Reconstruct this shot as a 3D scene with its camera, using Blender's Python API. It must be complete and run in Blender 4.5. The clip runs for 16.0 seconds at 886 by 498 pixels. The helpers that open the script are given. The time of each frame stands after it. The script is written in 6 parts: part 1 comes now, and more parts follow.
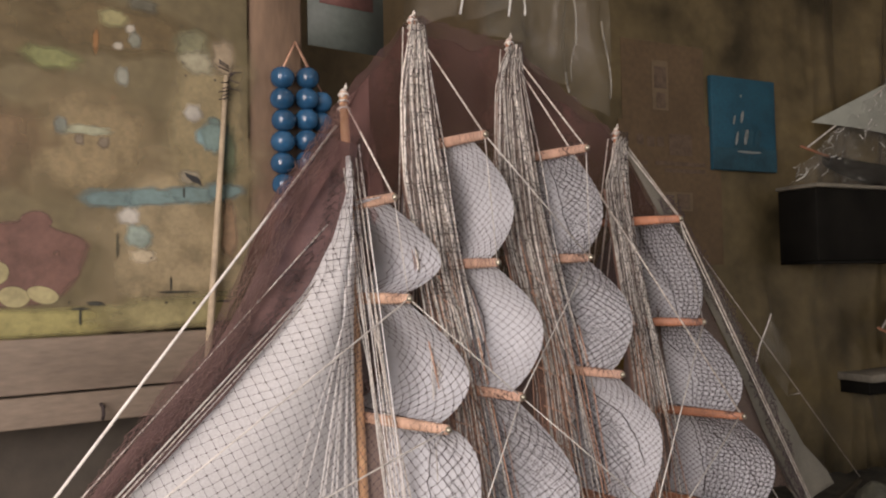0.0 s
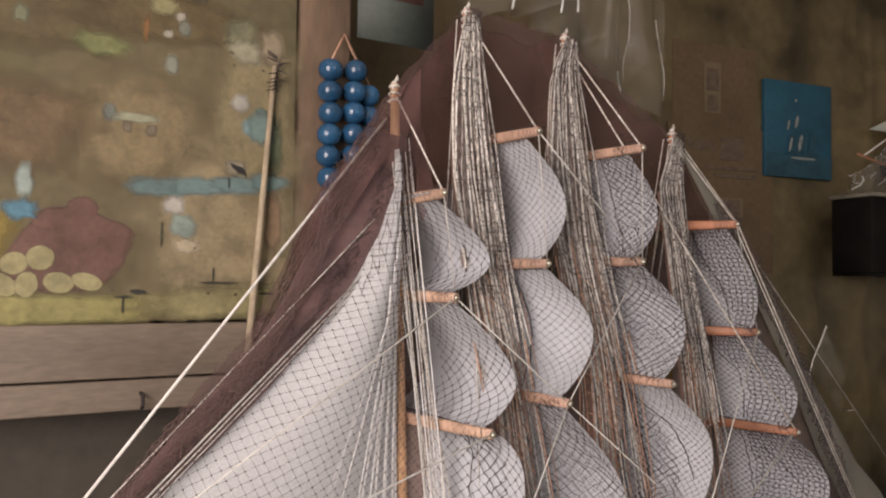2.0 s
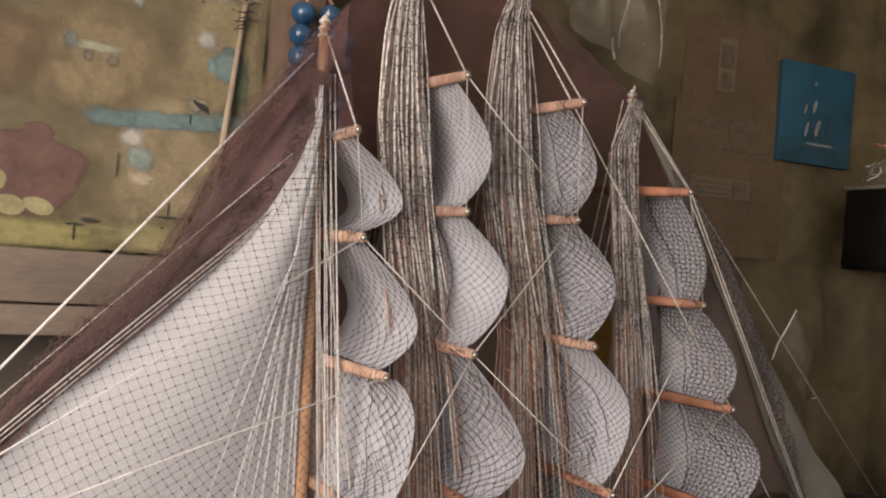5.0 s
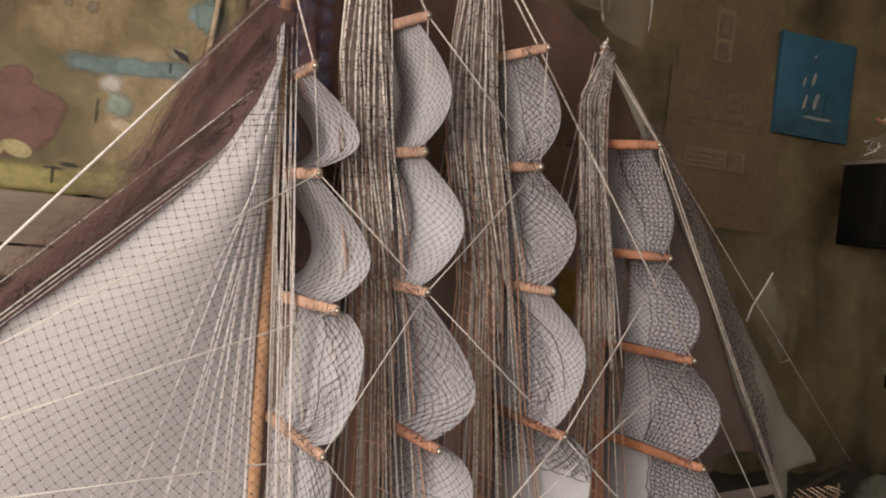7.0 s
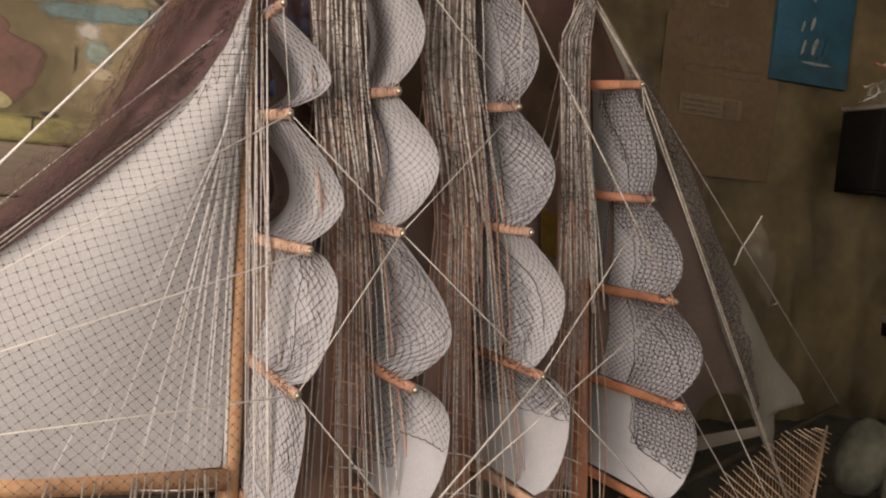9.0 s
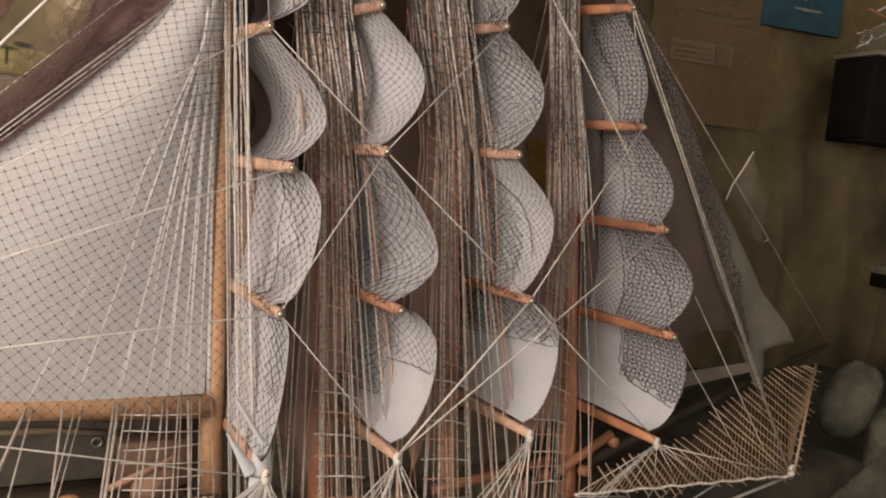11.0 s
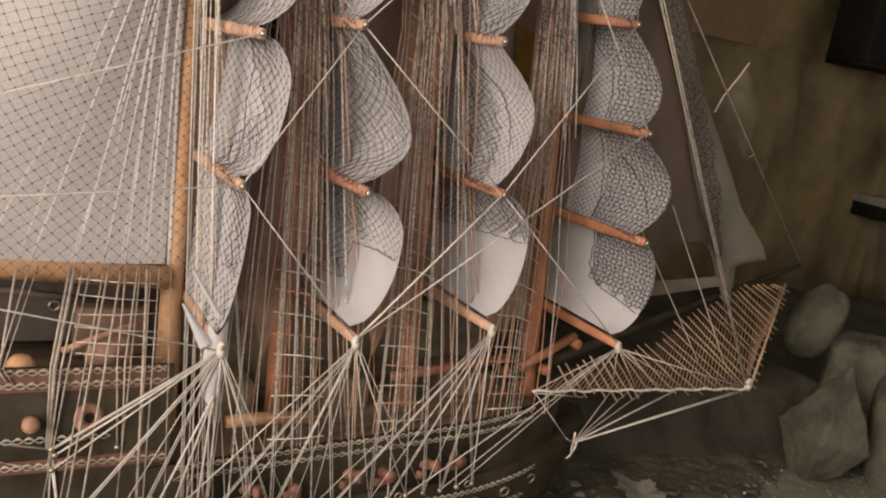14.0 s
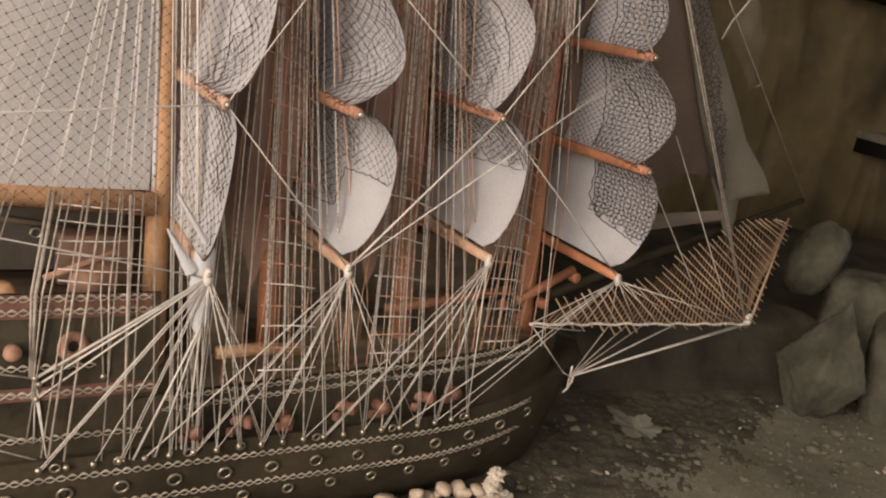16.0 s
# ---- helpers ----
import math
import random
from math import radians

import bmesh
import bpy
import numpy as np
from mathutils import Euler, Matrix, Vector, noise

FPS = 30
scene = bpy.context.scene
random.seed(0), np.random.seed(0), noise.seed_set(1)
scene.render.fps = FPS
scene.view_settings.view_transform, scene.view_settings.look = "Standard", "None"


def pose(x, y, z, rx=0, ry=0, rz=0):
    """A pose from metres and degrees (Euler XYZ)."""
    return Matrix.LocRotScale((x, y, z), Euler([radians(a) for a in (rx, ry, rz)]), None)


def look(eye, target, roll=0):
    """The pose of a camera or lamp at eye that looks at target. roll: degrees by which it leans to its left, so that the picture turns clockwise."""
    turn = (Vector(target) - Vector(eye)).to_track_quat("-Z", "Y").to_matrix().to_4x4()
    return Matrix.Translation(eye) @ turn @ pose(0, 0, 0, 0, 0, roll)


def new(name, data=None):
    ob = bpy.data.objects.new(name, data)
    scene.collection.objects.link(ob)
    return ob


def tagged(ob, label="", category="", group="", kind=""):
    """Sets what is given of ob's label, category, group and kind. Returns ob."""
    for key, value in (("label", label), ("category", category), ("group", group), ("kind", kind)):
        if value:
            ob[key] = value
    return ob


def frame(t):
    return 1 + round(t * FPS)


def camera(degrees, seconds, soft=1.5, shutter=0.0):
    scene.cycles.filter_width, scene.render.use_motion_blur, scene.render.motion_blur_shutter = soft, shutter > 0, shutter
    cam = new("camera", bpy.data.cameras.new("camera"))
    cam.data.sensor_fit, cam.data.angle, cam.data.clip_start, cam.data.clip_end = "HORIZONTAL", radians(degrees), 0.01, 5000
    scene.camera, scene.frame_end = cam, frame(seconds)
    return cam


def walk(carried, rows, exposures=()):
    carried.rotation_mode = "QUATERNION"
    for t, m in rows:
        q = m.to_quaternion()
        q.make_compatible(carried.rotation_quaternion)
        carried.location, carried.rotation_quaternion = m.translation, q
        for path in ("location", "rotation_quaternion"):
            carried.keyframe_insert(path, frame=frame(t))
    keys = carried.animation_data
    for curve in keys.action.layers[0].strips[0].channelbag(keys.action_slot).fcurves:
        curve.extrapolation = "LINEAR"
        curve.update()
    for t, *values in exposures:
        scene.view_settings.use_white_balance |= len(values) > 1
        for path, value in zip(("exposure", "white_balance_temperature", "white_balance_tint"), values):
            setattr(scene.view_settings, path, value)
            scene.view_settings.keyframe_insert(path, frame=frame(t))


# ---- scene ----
cam = camera(57.5, 16.0, soft=2.1)
PATH = [
    (0, (-0.028, -0.011, 1.165), (0.032, 1.986, 1.243), -1.1),
    (0.5, (-0.033, -0.01, 1.17), (0.0, 1.989, 1.237), -0.7),
    (1, (-0.052, 0.003, 1.175), (-0.028, 2.001, 1.266), 0.3),
    (1.5, (-0.054, 0.01, 1.17), (-0.078, 2.009, 1.255), 0.6),
    (2, (-0.042, 0.018, 1.165), (-0.073, 2.016, 1.241), 0.8),
    (2.5, (-0.034, 0.023, 1.16), (-0.112, 2.019, 1.254), 1.6),
    (3, (-0.034, 0.033, 1.153), (-0.068, 2.032, 1.218), 2.7),
    (3.5, (-0.004, 0.033, 1.15), (-0.049, 2.032, 1.192), 3.5),
    (4, (0.053, 0.042, 1.148), (-0.073, 2.038, 1.172), 4.2),
    (4.2, (0.067, 0.045, 1.146), (-0.041, 2.041, 1.175), 4.2),
    (6.3, (0.18, 0.039, 1.105), (-0.019, 2.029, 1.078), 6.5),
    (6.5, (0.186, 0.039, 1.1), (0.0, 2.031, 1.076), 6.4),
    (7, (0.192, 0.04, 1.088), (0.022, 2.033, 1.054), 6.2),
    (7.5, (0.21, 0.041, 1.084), (0.021, 2.031, 1.025), 5.8),
    (8, (0.219, 0.045, 1.08), (0.024, 2.034, 1.007), 5.5),
    (8.5, (0.226, 0.049, 1.073), (0.048, 2.038, 0.964), 5.3),
    (9, (0.232, 0.048, 1.068), (0.055, 2.035, 0.934), 5.5),
    (9.2, (0.236, 0.049, 1.06), (0.053, 2.036, 0.93), 5.3),
    (11.3, (0.241, 0.068, 1.008), (0.11, 2.05, 0.771), 5.6),
    (11.5, (0.241, 0.069, 1.009), (0.12, 2.049, 0.751), 5.8),
    (12, (0.242, 0.069, 1.004), (0.107, 2.042, 0.703), 5.8),
    (12.5, (0.245, 0.071, 1.004), (0.108, 2.036, 0.653), 5.9),
    (13, (0.244, 0.076, 0.996), (0.119, 2.031, 0.597), 6.6),
    (13.5, (0.251, 0.083, 0.993), (0.149, 2.039, 0.591), 8.8),
    (14, (0.26, 0.089, 0.991), (0.183, 2.039, 0.551), 9.9),
    (14.5, (0.269, 0.091, 0.981), (0.169, 2.027, 0.488), 10.2),
    (15, (0.269, 0.095, 0.975), (0.155, 2.026, 0.465), 10.1),
    (15.5, (0.27, 0.102, 0.972), (0.179, 2.021, 0.418), 10.6),
    (16, (0.263, 0.118, 0.966), (0.221, 2.033, 0.392), 10.4),
]
walk(cam, [(t, look(eye, target, roll)) for t, eye, target, roll in PATH], exposures=((0, 0.16, 6500, 15), (4, 0.16, 6550, 14), (9, 0.05, 7050, 14), (12.5, 0.10, 7300, 14), (16, 0.18, 7400, 14)))

# ---- light and exposure ----
world = bpy.data.worlds.new("world")
scene.world = world
world.use_nodes = True
wn = world.node_tree.nodes
wbg = wn["Background"]
sky = wn.new("ShaderNodeTexSky")
sky.sky_type, sky.sun_disc = "NISHITA", False
sky.sun_elevation, sky.sun_rotation = radians(35), radians(200)
world.node_tree.links.new(sky.outputs[0], wbg.inputs[0])
wbg.inputs[1].default_value = 0.1


def area_lamp(name, eye, target, sx, sy, power, colour):
    data = bpy.data.lights.new(name, "AREA")
    data.shape, data.size, data.size_y = "RECTANGLE", sx, sy
    data.energy, data.color = power, colour
    ob = new(name, data)
    ob.matrix_world = look(eye, target)
    return ob


# unseen area lamps added behind the camera: warm key left, bluish fill right
area_lamp("unseen_front_key", (-0.85, -0.95, 1.40), (0.3, 1.2, 0.85), 1.25, 1.85, 56, (1.0, 0.905, 0.865))
area_lamp("unseen_right_fill", (1.85, -0.95, 1.7), (0.8, 1.2, 0.8), 0.9, 0.9, 10, (0.88, 0.91, 1.0))

# ---- materials ----


def material(name, base, rough=0.7, metal=0.0, vary=0.25, scale=8.0, fine=90.0, bump=0.15, stain=None, alpha=1.0, translucent=0.0, spread=0.0, stretch=(1, 1, 1), coords="Object", coat=0.0):
    """Base colour with two scales of noise, a fine bump, optional stains, see-through weave and per-object spread."""
    m = bpy.data.materials.new(name)
    m.use_nodes = True
    nt = m.node_tree
    N, L = nt.nodes, nt.links
    bsdf = N["Principled BSDF"]
    tc = N.new("ShaderNodeTexCoord")
    mp = N.new("ShaderNodeMapping")
    mp.inputs["Scale"].default_value = stretch
    L.new(tc.outputs[coords], mp.inputs[0])
    n1, n2 = N.new("ShaderNodeTexNoise"), N.new("ShaderNodeTexNoise")
    n1.inputs["Scale"].default_value, n1.inputs["Detail"].default_value = scale, 5
    n2.inputs["Scale"].default_value, n2.inputs["Detail"].default_value = fine, 4
    L.new(mp.outputs[0], n1.inputs[0])
    L.new(mp.outputs[0], n2.inputs[0])
    ramp = N.new("ShaderNodeValToRGB")
    dark = stain or tuple(c * (1 - vary) for c in base)
    light = tuple(min(1, c * (1 + vary * 0.6)) for c in base)
    ramp.color_ramp.elements[0].position, ramp.color_ramp.elements[1].position = 0.32, 0.68
    ramp.color_ramp.elements[0].color, ramp.color_ramp.elements[1].color = (*dark, 1), (*light, 1)
    mid = ramp.color_ramp.elements.new(0.5)
    mid.color = (*base, 1)
    L.new(n1.outputs[0], ramp.inputs[0])
    mix = N.new("ShaderNodeMix")
    mix.data_type, mix.blend_type = "RGBA", "OVERLAY"
    mix.inputs["Factor"].default_value = 0.35
    L.new(ramp.outputs[0], mix.inputs["A"])
    L.new(n2.outputs[0], mix.inputs["B"])
    colour = mix.outputs["Result"]
    if spread:
        info = N.new("ShaderNodeObjectInfo")
        hsv = N.new("ShaderNodeHueSaturation")
        mr = N.new("ShaderNodeMapRange")
        mr.inputs["To Min"].default_value, mr.inputs["To Max"].default_value = 1 - spread, 1 + spread
        L.new(info.outputs["Random"], mr.inputs[0])
        L.new(mr.outputs[0], hsv.inputs["Value"])
        L.new(colour, hsv.inputs["Color"])
        colour = hsv.outputs[0]
    L.new(colour, bsdf.inputs["Base Color"])
    bsdf.inputs["Metallic"].default_value = metal
    bsdf.inputs["Coat Weight"].default_value = coat
    rr = N.new("ShaderNodeMapRange")
    rr.inputs["To Min"].default_value, rr.inputs["To Max"].default_value = max(0, rough - 0.12), min(1, rough + 0.12)
    L.new(n2.outputs[0], rr.inputs[0])
    L.new(rr.outputs[0], bsdf.inputs["Roughness"])
    if bump:
        b = N.new("ShaderNodeBump")
        b.inputs["Strength"].default_value, b.inputs["Distance"].default_value = bump, 0.004
        L.new(n2.outputs[0], b.inputs["Height"])
        L.new(b.outputs[0], bsdf.inputs["Normal"])
    out = N["Material Output"]
    last = bsdf.outputs[0]
    if translucent:
        tr = N.new("ShaderNodeBsdfTranslucent")
        L.new(colour, tr.inputs[0])
        ms = N.new("ShaderNodeMixShader")
        ms.inputs[0].default_value = translucent
        L.new(last, ms.inputs[1])
        L.new(tr.outputs[0], ms.inputs[2])
        last = ms.outputs[0]
    if alpha < 1:
        tp = N.new("ShaderNodeBsdfTransparent")
        ms = N.new("ShaderNodeMixShader")
        ar = N.new("ShaderNodeMapRange")
        ar.inputs["To Min"].default_value, ar.inputs["To Max"].default_value = max(0, alpha - 0.14), min(1, alpha + 0.14)
        L.new(n1.outputs[0], ar.inputs[0])
        L.new(ar.outputs[0], ms.inputs[0])
        L.new(tp.outputs[0], ms.inputs[1])
        L.new(last, ms.inputs[2])
        last = ms.outputs[0]
    L.new(last, out.inputs[0])
    return m


SAIL = material("sail_cloth", (0.615, 0.62, 0.636), 0.85, vary=0.06, scale=14, fine=420, bump=0.12, translucent=0.25)
SPANKER = material("grey_white_cloth", (0.545, 0.532, 0.517), 0.9, vary=0.1, scale=7, fine=420, bump=0.15, translucent=0.2)
GEAR = material("red_brown_turned_wood", (0.24, 0.115, 0.078), 0.55, vary=0.4, scale=30, fine=200, bump=0.2, spread=0.2)
DUSTY = material("dusty_turned_wood", (0.36, 0.20, 0.135), 0.65, vary=0.35, scale=30, fine=200, bump=0.2, spread=0.15)
PINKISH = material("pale_pink_wood", (0.54, 0.345, 0.24), 0.6, vary=0.25, scale=20, fine=160, bump=0.2, spread=0.1)
JIB = material("grey_jib_cloth", (0.22, 0.202, 0.158), 0.9, vary=0.25, scale=9, fine=380, bump=0.12, translucent=0.15)
WOOD = material("orange_stained_wood", (0.43, 0.185, 0.10), 0.5, vary=0.35, scale=16, fine=160, stretch=(1, 1, 1), bump=0.2, spread=0.18)
PALE_YARD = material("dusty_pink_yard_wood", (0.47, 0.29, 0.205), 0.65, vary=0.3, scale=24, fine=160, bump=0.2, spread=0.15)
YARD = material("dusty_orange_yard_wood", (0.43, 0.215, 0.135), 0.6, vary=0.35, scale=24, fine=160, bump=0.2, spread=0.18)
PALE = material("pale_varnished_wood", (0.60, 0.35, 0.19), 0.5, vary=0.3, scale=14, fine=140, bump=0.2, spread=0.1)
HULL = material("dark_painted_hull", (0.043, 0.035, 0.022), 0.68, vary=0.5, scale=12, fine=120, bump=0.25)
HULL.node_tree.nodes["Principled BSDF"].inputs["Specular IOR Level"].default_value = 0.2
ROPE = material("white_cotton_line", (0.60, 0.565, 0.51), 0.9, vary=0.2, scale=60, fine=600, bump=0.2, spread=0.18)
ROPE_OLD = material("brown_cotton_line", (0.54, 0.31, 0.205), 0.9, vary=0.3, scale=60, fine=600, bump=0.2, spread=0.25)
WHITE_LINE = material("soft_white_line", (0.66, 0.63, 0.60), 0.9, vary=0.12, scale=60, fine=500, bump=0.2, spread=0.05)
DULL_LINE = material("dull_tan_line", (0.36, 0.315, 0.265), 0.9, vary=0.35, scale=90, fine=500, bump=0.2, spread=0.2)
SPECK = material("net_wrapped_line", (0.62, 0.57, 0.50), 0.9, vary=0.5, scale=230, fine=700, bump=0.3, stain=(0.30, 0.24, 0.20), spread=0.15)
SHEER = material("sheer_grey_cloth", (0.24, 0.205, 0.165), 0.95, vary=0.2, scale=6, fine=600, bump=0.1, alpha=0.9, translucent=0.2)
VEIL = material("sheer_brown_cloth", (0.37, 0.27, 0.225), 0.95, vary=0.2, scale=8, fine=600, bump=0.1, alpha=0.82, translucent=0.25)
NET = material("dark_net_thread", (0.045, 0.032, 0.030), 0.9, vary=0.3, scale=30, fine=400, bump=0)
TULLE = material("brown_purple_tulle", (0.128, 0.063, 0.055), 0.95, vary=0.35, scale=7, fine=700, bump=0.1, alpha=0.76, translucent=0.3)
CORE = material("massed_white_threads", (0.53, 0.455, 0.405), 0.95, vary=0.6, scale=110, fine=600, bump=0.5, alpha=0.44, translucent=0.2, stretch=(3, 3, 0.3))
SHROUD_VEIL = material("sheer_red_brown_net", (0.45, 0.285, 0.22), 0.95, vary=0.35, scale=9, fine=600, bump=0.1, alpha=0.66, translucent=0.25)
CANE = material("split_cane", (0.42, 0.305, 0.20), 0.65, vary=0.35, scale=40, fine=300, bump=0.2, spread=0.2)
CANE_OLD = material("weathered_cane", (0.225, 0.14, 0.082), 0.7, vary=0.35, scale=40, fine=300, bump=0.2, spread=0.2)
BRASS = material("dull_metal", (0.42, 0.38, 0.30), 0.38, metal=0.9, vary=0.25, scale=60, fine=300, bump=0.1)
BRAID = material("silver_braid", (0.37, 0.335, 0.27), 0.7, vary=0.45, scale=60, fine=300, bump=0.2)

# ---- building helpers ----


class Geo:
    """Vertices and faces of one mesh in the making."""

    def __init__(self):
        self.v, self.f = [], []

    def tube(self, pts, r, sides=4, r2=None, cap=True):
        pts = [Vector(p) for p in pts]
        n, base = len(pts), len(self.v)
        ref = (pts[-1] - pts[0]).normalized()
        side = ref.orthogonal().normalized()
        for i, p in enumerate(pts):
            d = (pts[min(i + 1, n - 1)] - pts[max(i - 1, 0)]).normalized()
            s = (side - d * side.dot(d)).normalized()
            w = d.cross(s)
            rad = r if r2 is None else r + (r2 - r) * i / (n - 1)
            for k in range(sides):
                a = 2 * math.pi * k / sides
                self.v.append(p + s * (rad * math.cos(a)) + w * (rad * math.sin(a)))
        for i in range(n - 1):
            for k in range(sides):
                a, b = base + i * sides + k, base + i * sides + (k + 1) % sides
                self.f.append((a, b, b + sides, a + sides))
        if cap:
            self.f.append(tuple(base + k for k in reversed(range(sides))))
            self.f.append(tuple(base + (n - 1) * sides + k for k in range(sides)))
        return self

    def ball(self, c, r, seg=8, rings=6, squash=(1, 1, 1)):
        c, base = Vector(c), len(self.v)
        for i in range(rings + 1):
            th = math.pi * i / rings
            for k in range(seg):
                a = 2 * math.pi * k / seg
                self.v.append(c + Vector((squash[0] * r * math.sin(th) * math.cos(a), squash[1] * r * math.sin(th) * math.sin(a), squash[2] * r * math.cos(th))))
        for i in range(rings):
            for k in range(seg):
                a, b = base + i * seg + k, base + i * seg + (k + 1) % seg
                self.f.append((a, a + seg, b + seg, b))
        return self

    def ring(self, c, R, r, axis, seg=14, sides=6):
        c, axis = Vector(c), Vector(axis).normalized()
        s = axis.orthogonal().normalized()
        w, base = axis.cross(s), len(self.v)
        for i in range(seg):
            a = 2 * math.pi * i / seg
            d = s * math.cos(a) + w * math.sin(a)
            for k in range(sides):
                b = 2 * math.pi * k / sides
                self.v.append(c + d * (R + r * math.cos(b)) + axis * (r * math.sin(b)))
        for i in range(seg):
            for k in range(sides):
                p, q = i * sides, (i + 1) % seg * sides
                self.f.append((base + p + k, base + q + k, base + q + (k + 1) % sides, base + p + (k + 1) % sides))
        return self

    def box(self, lo, hi, m=None, jitter=0.0, bevel=0.0):
        lo, hi, base = Vector(lo), Vector(hi), len(self.v)
        if bevel:
            bm = bmesh.new()
            bmesh.ops.create_cube(bm, size=1)
            for v in bm.verts:
                v.co = Vector([lo[i] + (v.co[i] + 0.5) * (hi[i] - lo[i]) for i in range(3)])
            bmesh.ops.bevel(bm, geom=bm.edges[:], offset=bevel, segments=2, affect="EDGES", profile=0.5)
            bm.verts.index_update()
            self.v += [m @ v.co if m else v.co.copy() for v in bm.verts]
            self.f += [tuple(base + v.index for v in f.verts) for f in bm.faces]
            bm.free()
            return self
        for x in (lo.x, hi.x):
            for y in (lo.y, hi.y):
                for z in (lo.z, hi.z):
                    p = Vector((x, y, z)) + Vector([random.uniform(-jitter, jitter) for _ in range(3)])
                    self.v.append(m @ p if m else p)
        self.f += [tuple(base + i for i in q) for q in ((0, 1, 3, 2), (4, 6, 7, 5), (0, 4, 5, 1), (2, 3, 7, 6), (0, 2, 6, 4), (1, 5, 7, 3))]
        return self

    def grid(self, fn, nu, nv, flip=False):
        base = len(self.v)
        for i in range(nu + 1):
            for j in range(nv + 1):
                self.v.append(Vector(fn(i / nu, j / nv)))
        for i in range(nu):
            for j in range(nv):
                a = base + i * (nv + 1) + j
                q = (a, a + nv + 1, a + nv + 2, a + 1)
                self.f.append(q[::-1] if flip else q)
        return self

    def lathe(self, c, axis, profile, seg=12):
        """profile: (distance along axis, radius)."""
        c, axis = Vector(c), Vector(axis).normalized()
        s = axis.orthogonal().normalized()
        w, base = axis.cross(s), len(self.v)
        for h, r in profile:
            for k in range(seg):
                a = 2 * math.pi * k / seg
                self.v.append(c + axis * h + (s * math.cos(a) + w * math.sin(a)) * r)
        for i in range(len(profile) - 1):
            for k in range(seg):
                a, b = base + i * seg + k, base + i * seg + (k + 1) % seg
                self.f.append((a, b, b + seg, a + seg))
        self.f.append(tuple(base + k for k in reversed(range(seg))))
        self.f.append(tuple(base + (len(profile) - 1) * seg + k for k in range(seg)))
        return self

    def mesh(self, name, mat, smooth=True):
        me = bpy.data.meshes.new(name)
        me.from_pydata([tuple(v) for v in self.v], [], self.f)
        me.materials.append(mat)
        if smooth:
            me.shade_smooth()
        me.update()
        return me


def part(name, geo, mat, parent=None, label="", smooth=True, solid=0.0):
    """Links geo as one mesh object, under parent if one is given."""
    ob = new(name, geo.mesh(name, mat, smooth))
    ob.parent = parent
    if label:
        ob["label"] = label
    if solid:
        mod = ob.modifiers.new("thickness", "SOLIDIFY")
        mod.thickness, mod.offset, mod.use_rim = solid, 0.0, False
    return ob


def net_lines(fn, nu, nv, r, diagonal=True, keep=None, wobble=0.0, knot=2.6):
    """Knotted net on the surface fn(s, t): threads between the knots of an nu by nv lattice."""
    rnd = random.Random(nu * 1000 + nv)
    g = Geo()
    P = {}
    for i in range(nu + 1):
        for j in range(nv + 1):
            s, t = i / nu, j / nv
            if keep and not keep(s, t):
                continue
            P[i, j] = Vector(fn(s, t)) + Vector([rnd.uniform(-wobble, wobble) for _ in range(3)])
    if diagonal:
        pairs = [((i, j), (i + 1, j + 1)) for i in range(nu) for j in range(nv) if (i + j) % 2 == 0]
        pairs += [((i + 1, j), (i, j + 1)) for i in range(nu) for j in range(nv) if (i + j) % 2 == 1]
    else:
        pairs = [((i, j), (i + 1, j)) for i in range(nu) for j in range(nv + 1)] + [((i, j), (i, j + 1)) for i in range(nu + 1) for j in range(nv)]
    for a, b in pairs:
        if a in P and b in P:
            g.tube((P[a], P[b]), r, 3, cap=False)
    for k, p in P.items():
        if not diagonal or sum(k) % 2 == 0:
            b = len(g.v)
            q = r * knot
            g.v += [p + Vector(o) * q for o in ((1, 0, 0), (-1, 0, 0), (0, 1, 0), (0, -1, 0), (0, 0, 1), (0, 0, -1))]
            g.f += [tuple(b + x for x in f) for f in ((0, 2, 4), (2, 1, 4), (1, 3, 4), (3, 0, 4), (2, 0, 5), (1, 2, 5), (3, 1, 5), (0, 3, 5))]
    return g


# The ship's frame: x towards the bow, y towards port, z up; the wall behind runs along it.
SHIP_M = Matrix.Rotation(radians(33), 4, "Z") @ Matrix.Translation((0, 0.925, 0))
GROUND = 0.27

# ---- the room ----
EARTH = material("packed_earth", (0.178, 0.170, 0.125), 0.95, vary=0.32, scale=3.5, fine=160, bump=0.5, coords="Object")
# near-black colour stands in for the shadowed floor by the wall
BANK = material("dark_bank_shade", (0.043, 0.037, 0.025), 0.95, vary=0.5, scale=9, fine=90, bump=0.6)
PLASTER = material("stained_plaster", (0.118, 0.084, 0.043), 0.9, vary=0.55, scale=2.2, fine=40, bump=0.35)
BOARD = material("ochre_painted_board", (0.150, 0.120, 0.063), 0.75, vary=0.32, scale=2.6, fine=50, bump=0.12, stain=(0.115, 0.105, 0.045))
BEAM = material("grey_tan_plank", (0.222, 0.172, 0.126), 0.8, vary=0.2, scale=7, fine=90, bump=0.3, stretch=(0.4, 1, 1.6))
POST = material("brown_post_wood", (0.185, 0.120, 0.075), 0.75, vary=0.45, scale=9, fine=80, stretch=(1, 1, 0.25), bump=0.35)
DARKWALL = material("dark_stone_wall", (0.058, 0.048, 0.036), 0.95, vary=0.5, scale=3, fine=30, bump=0.8)
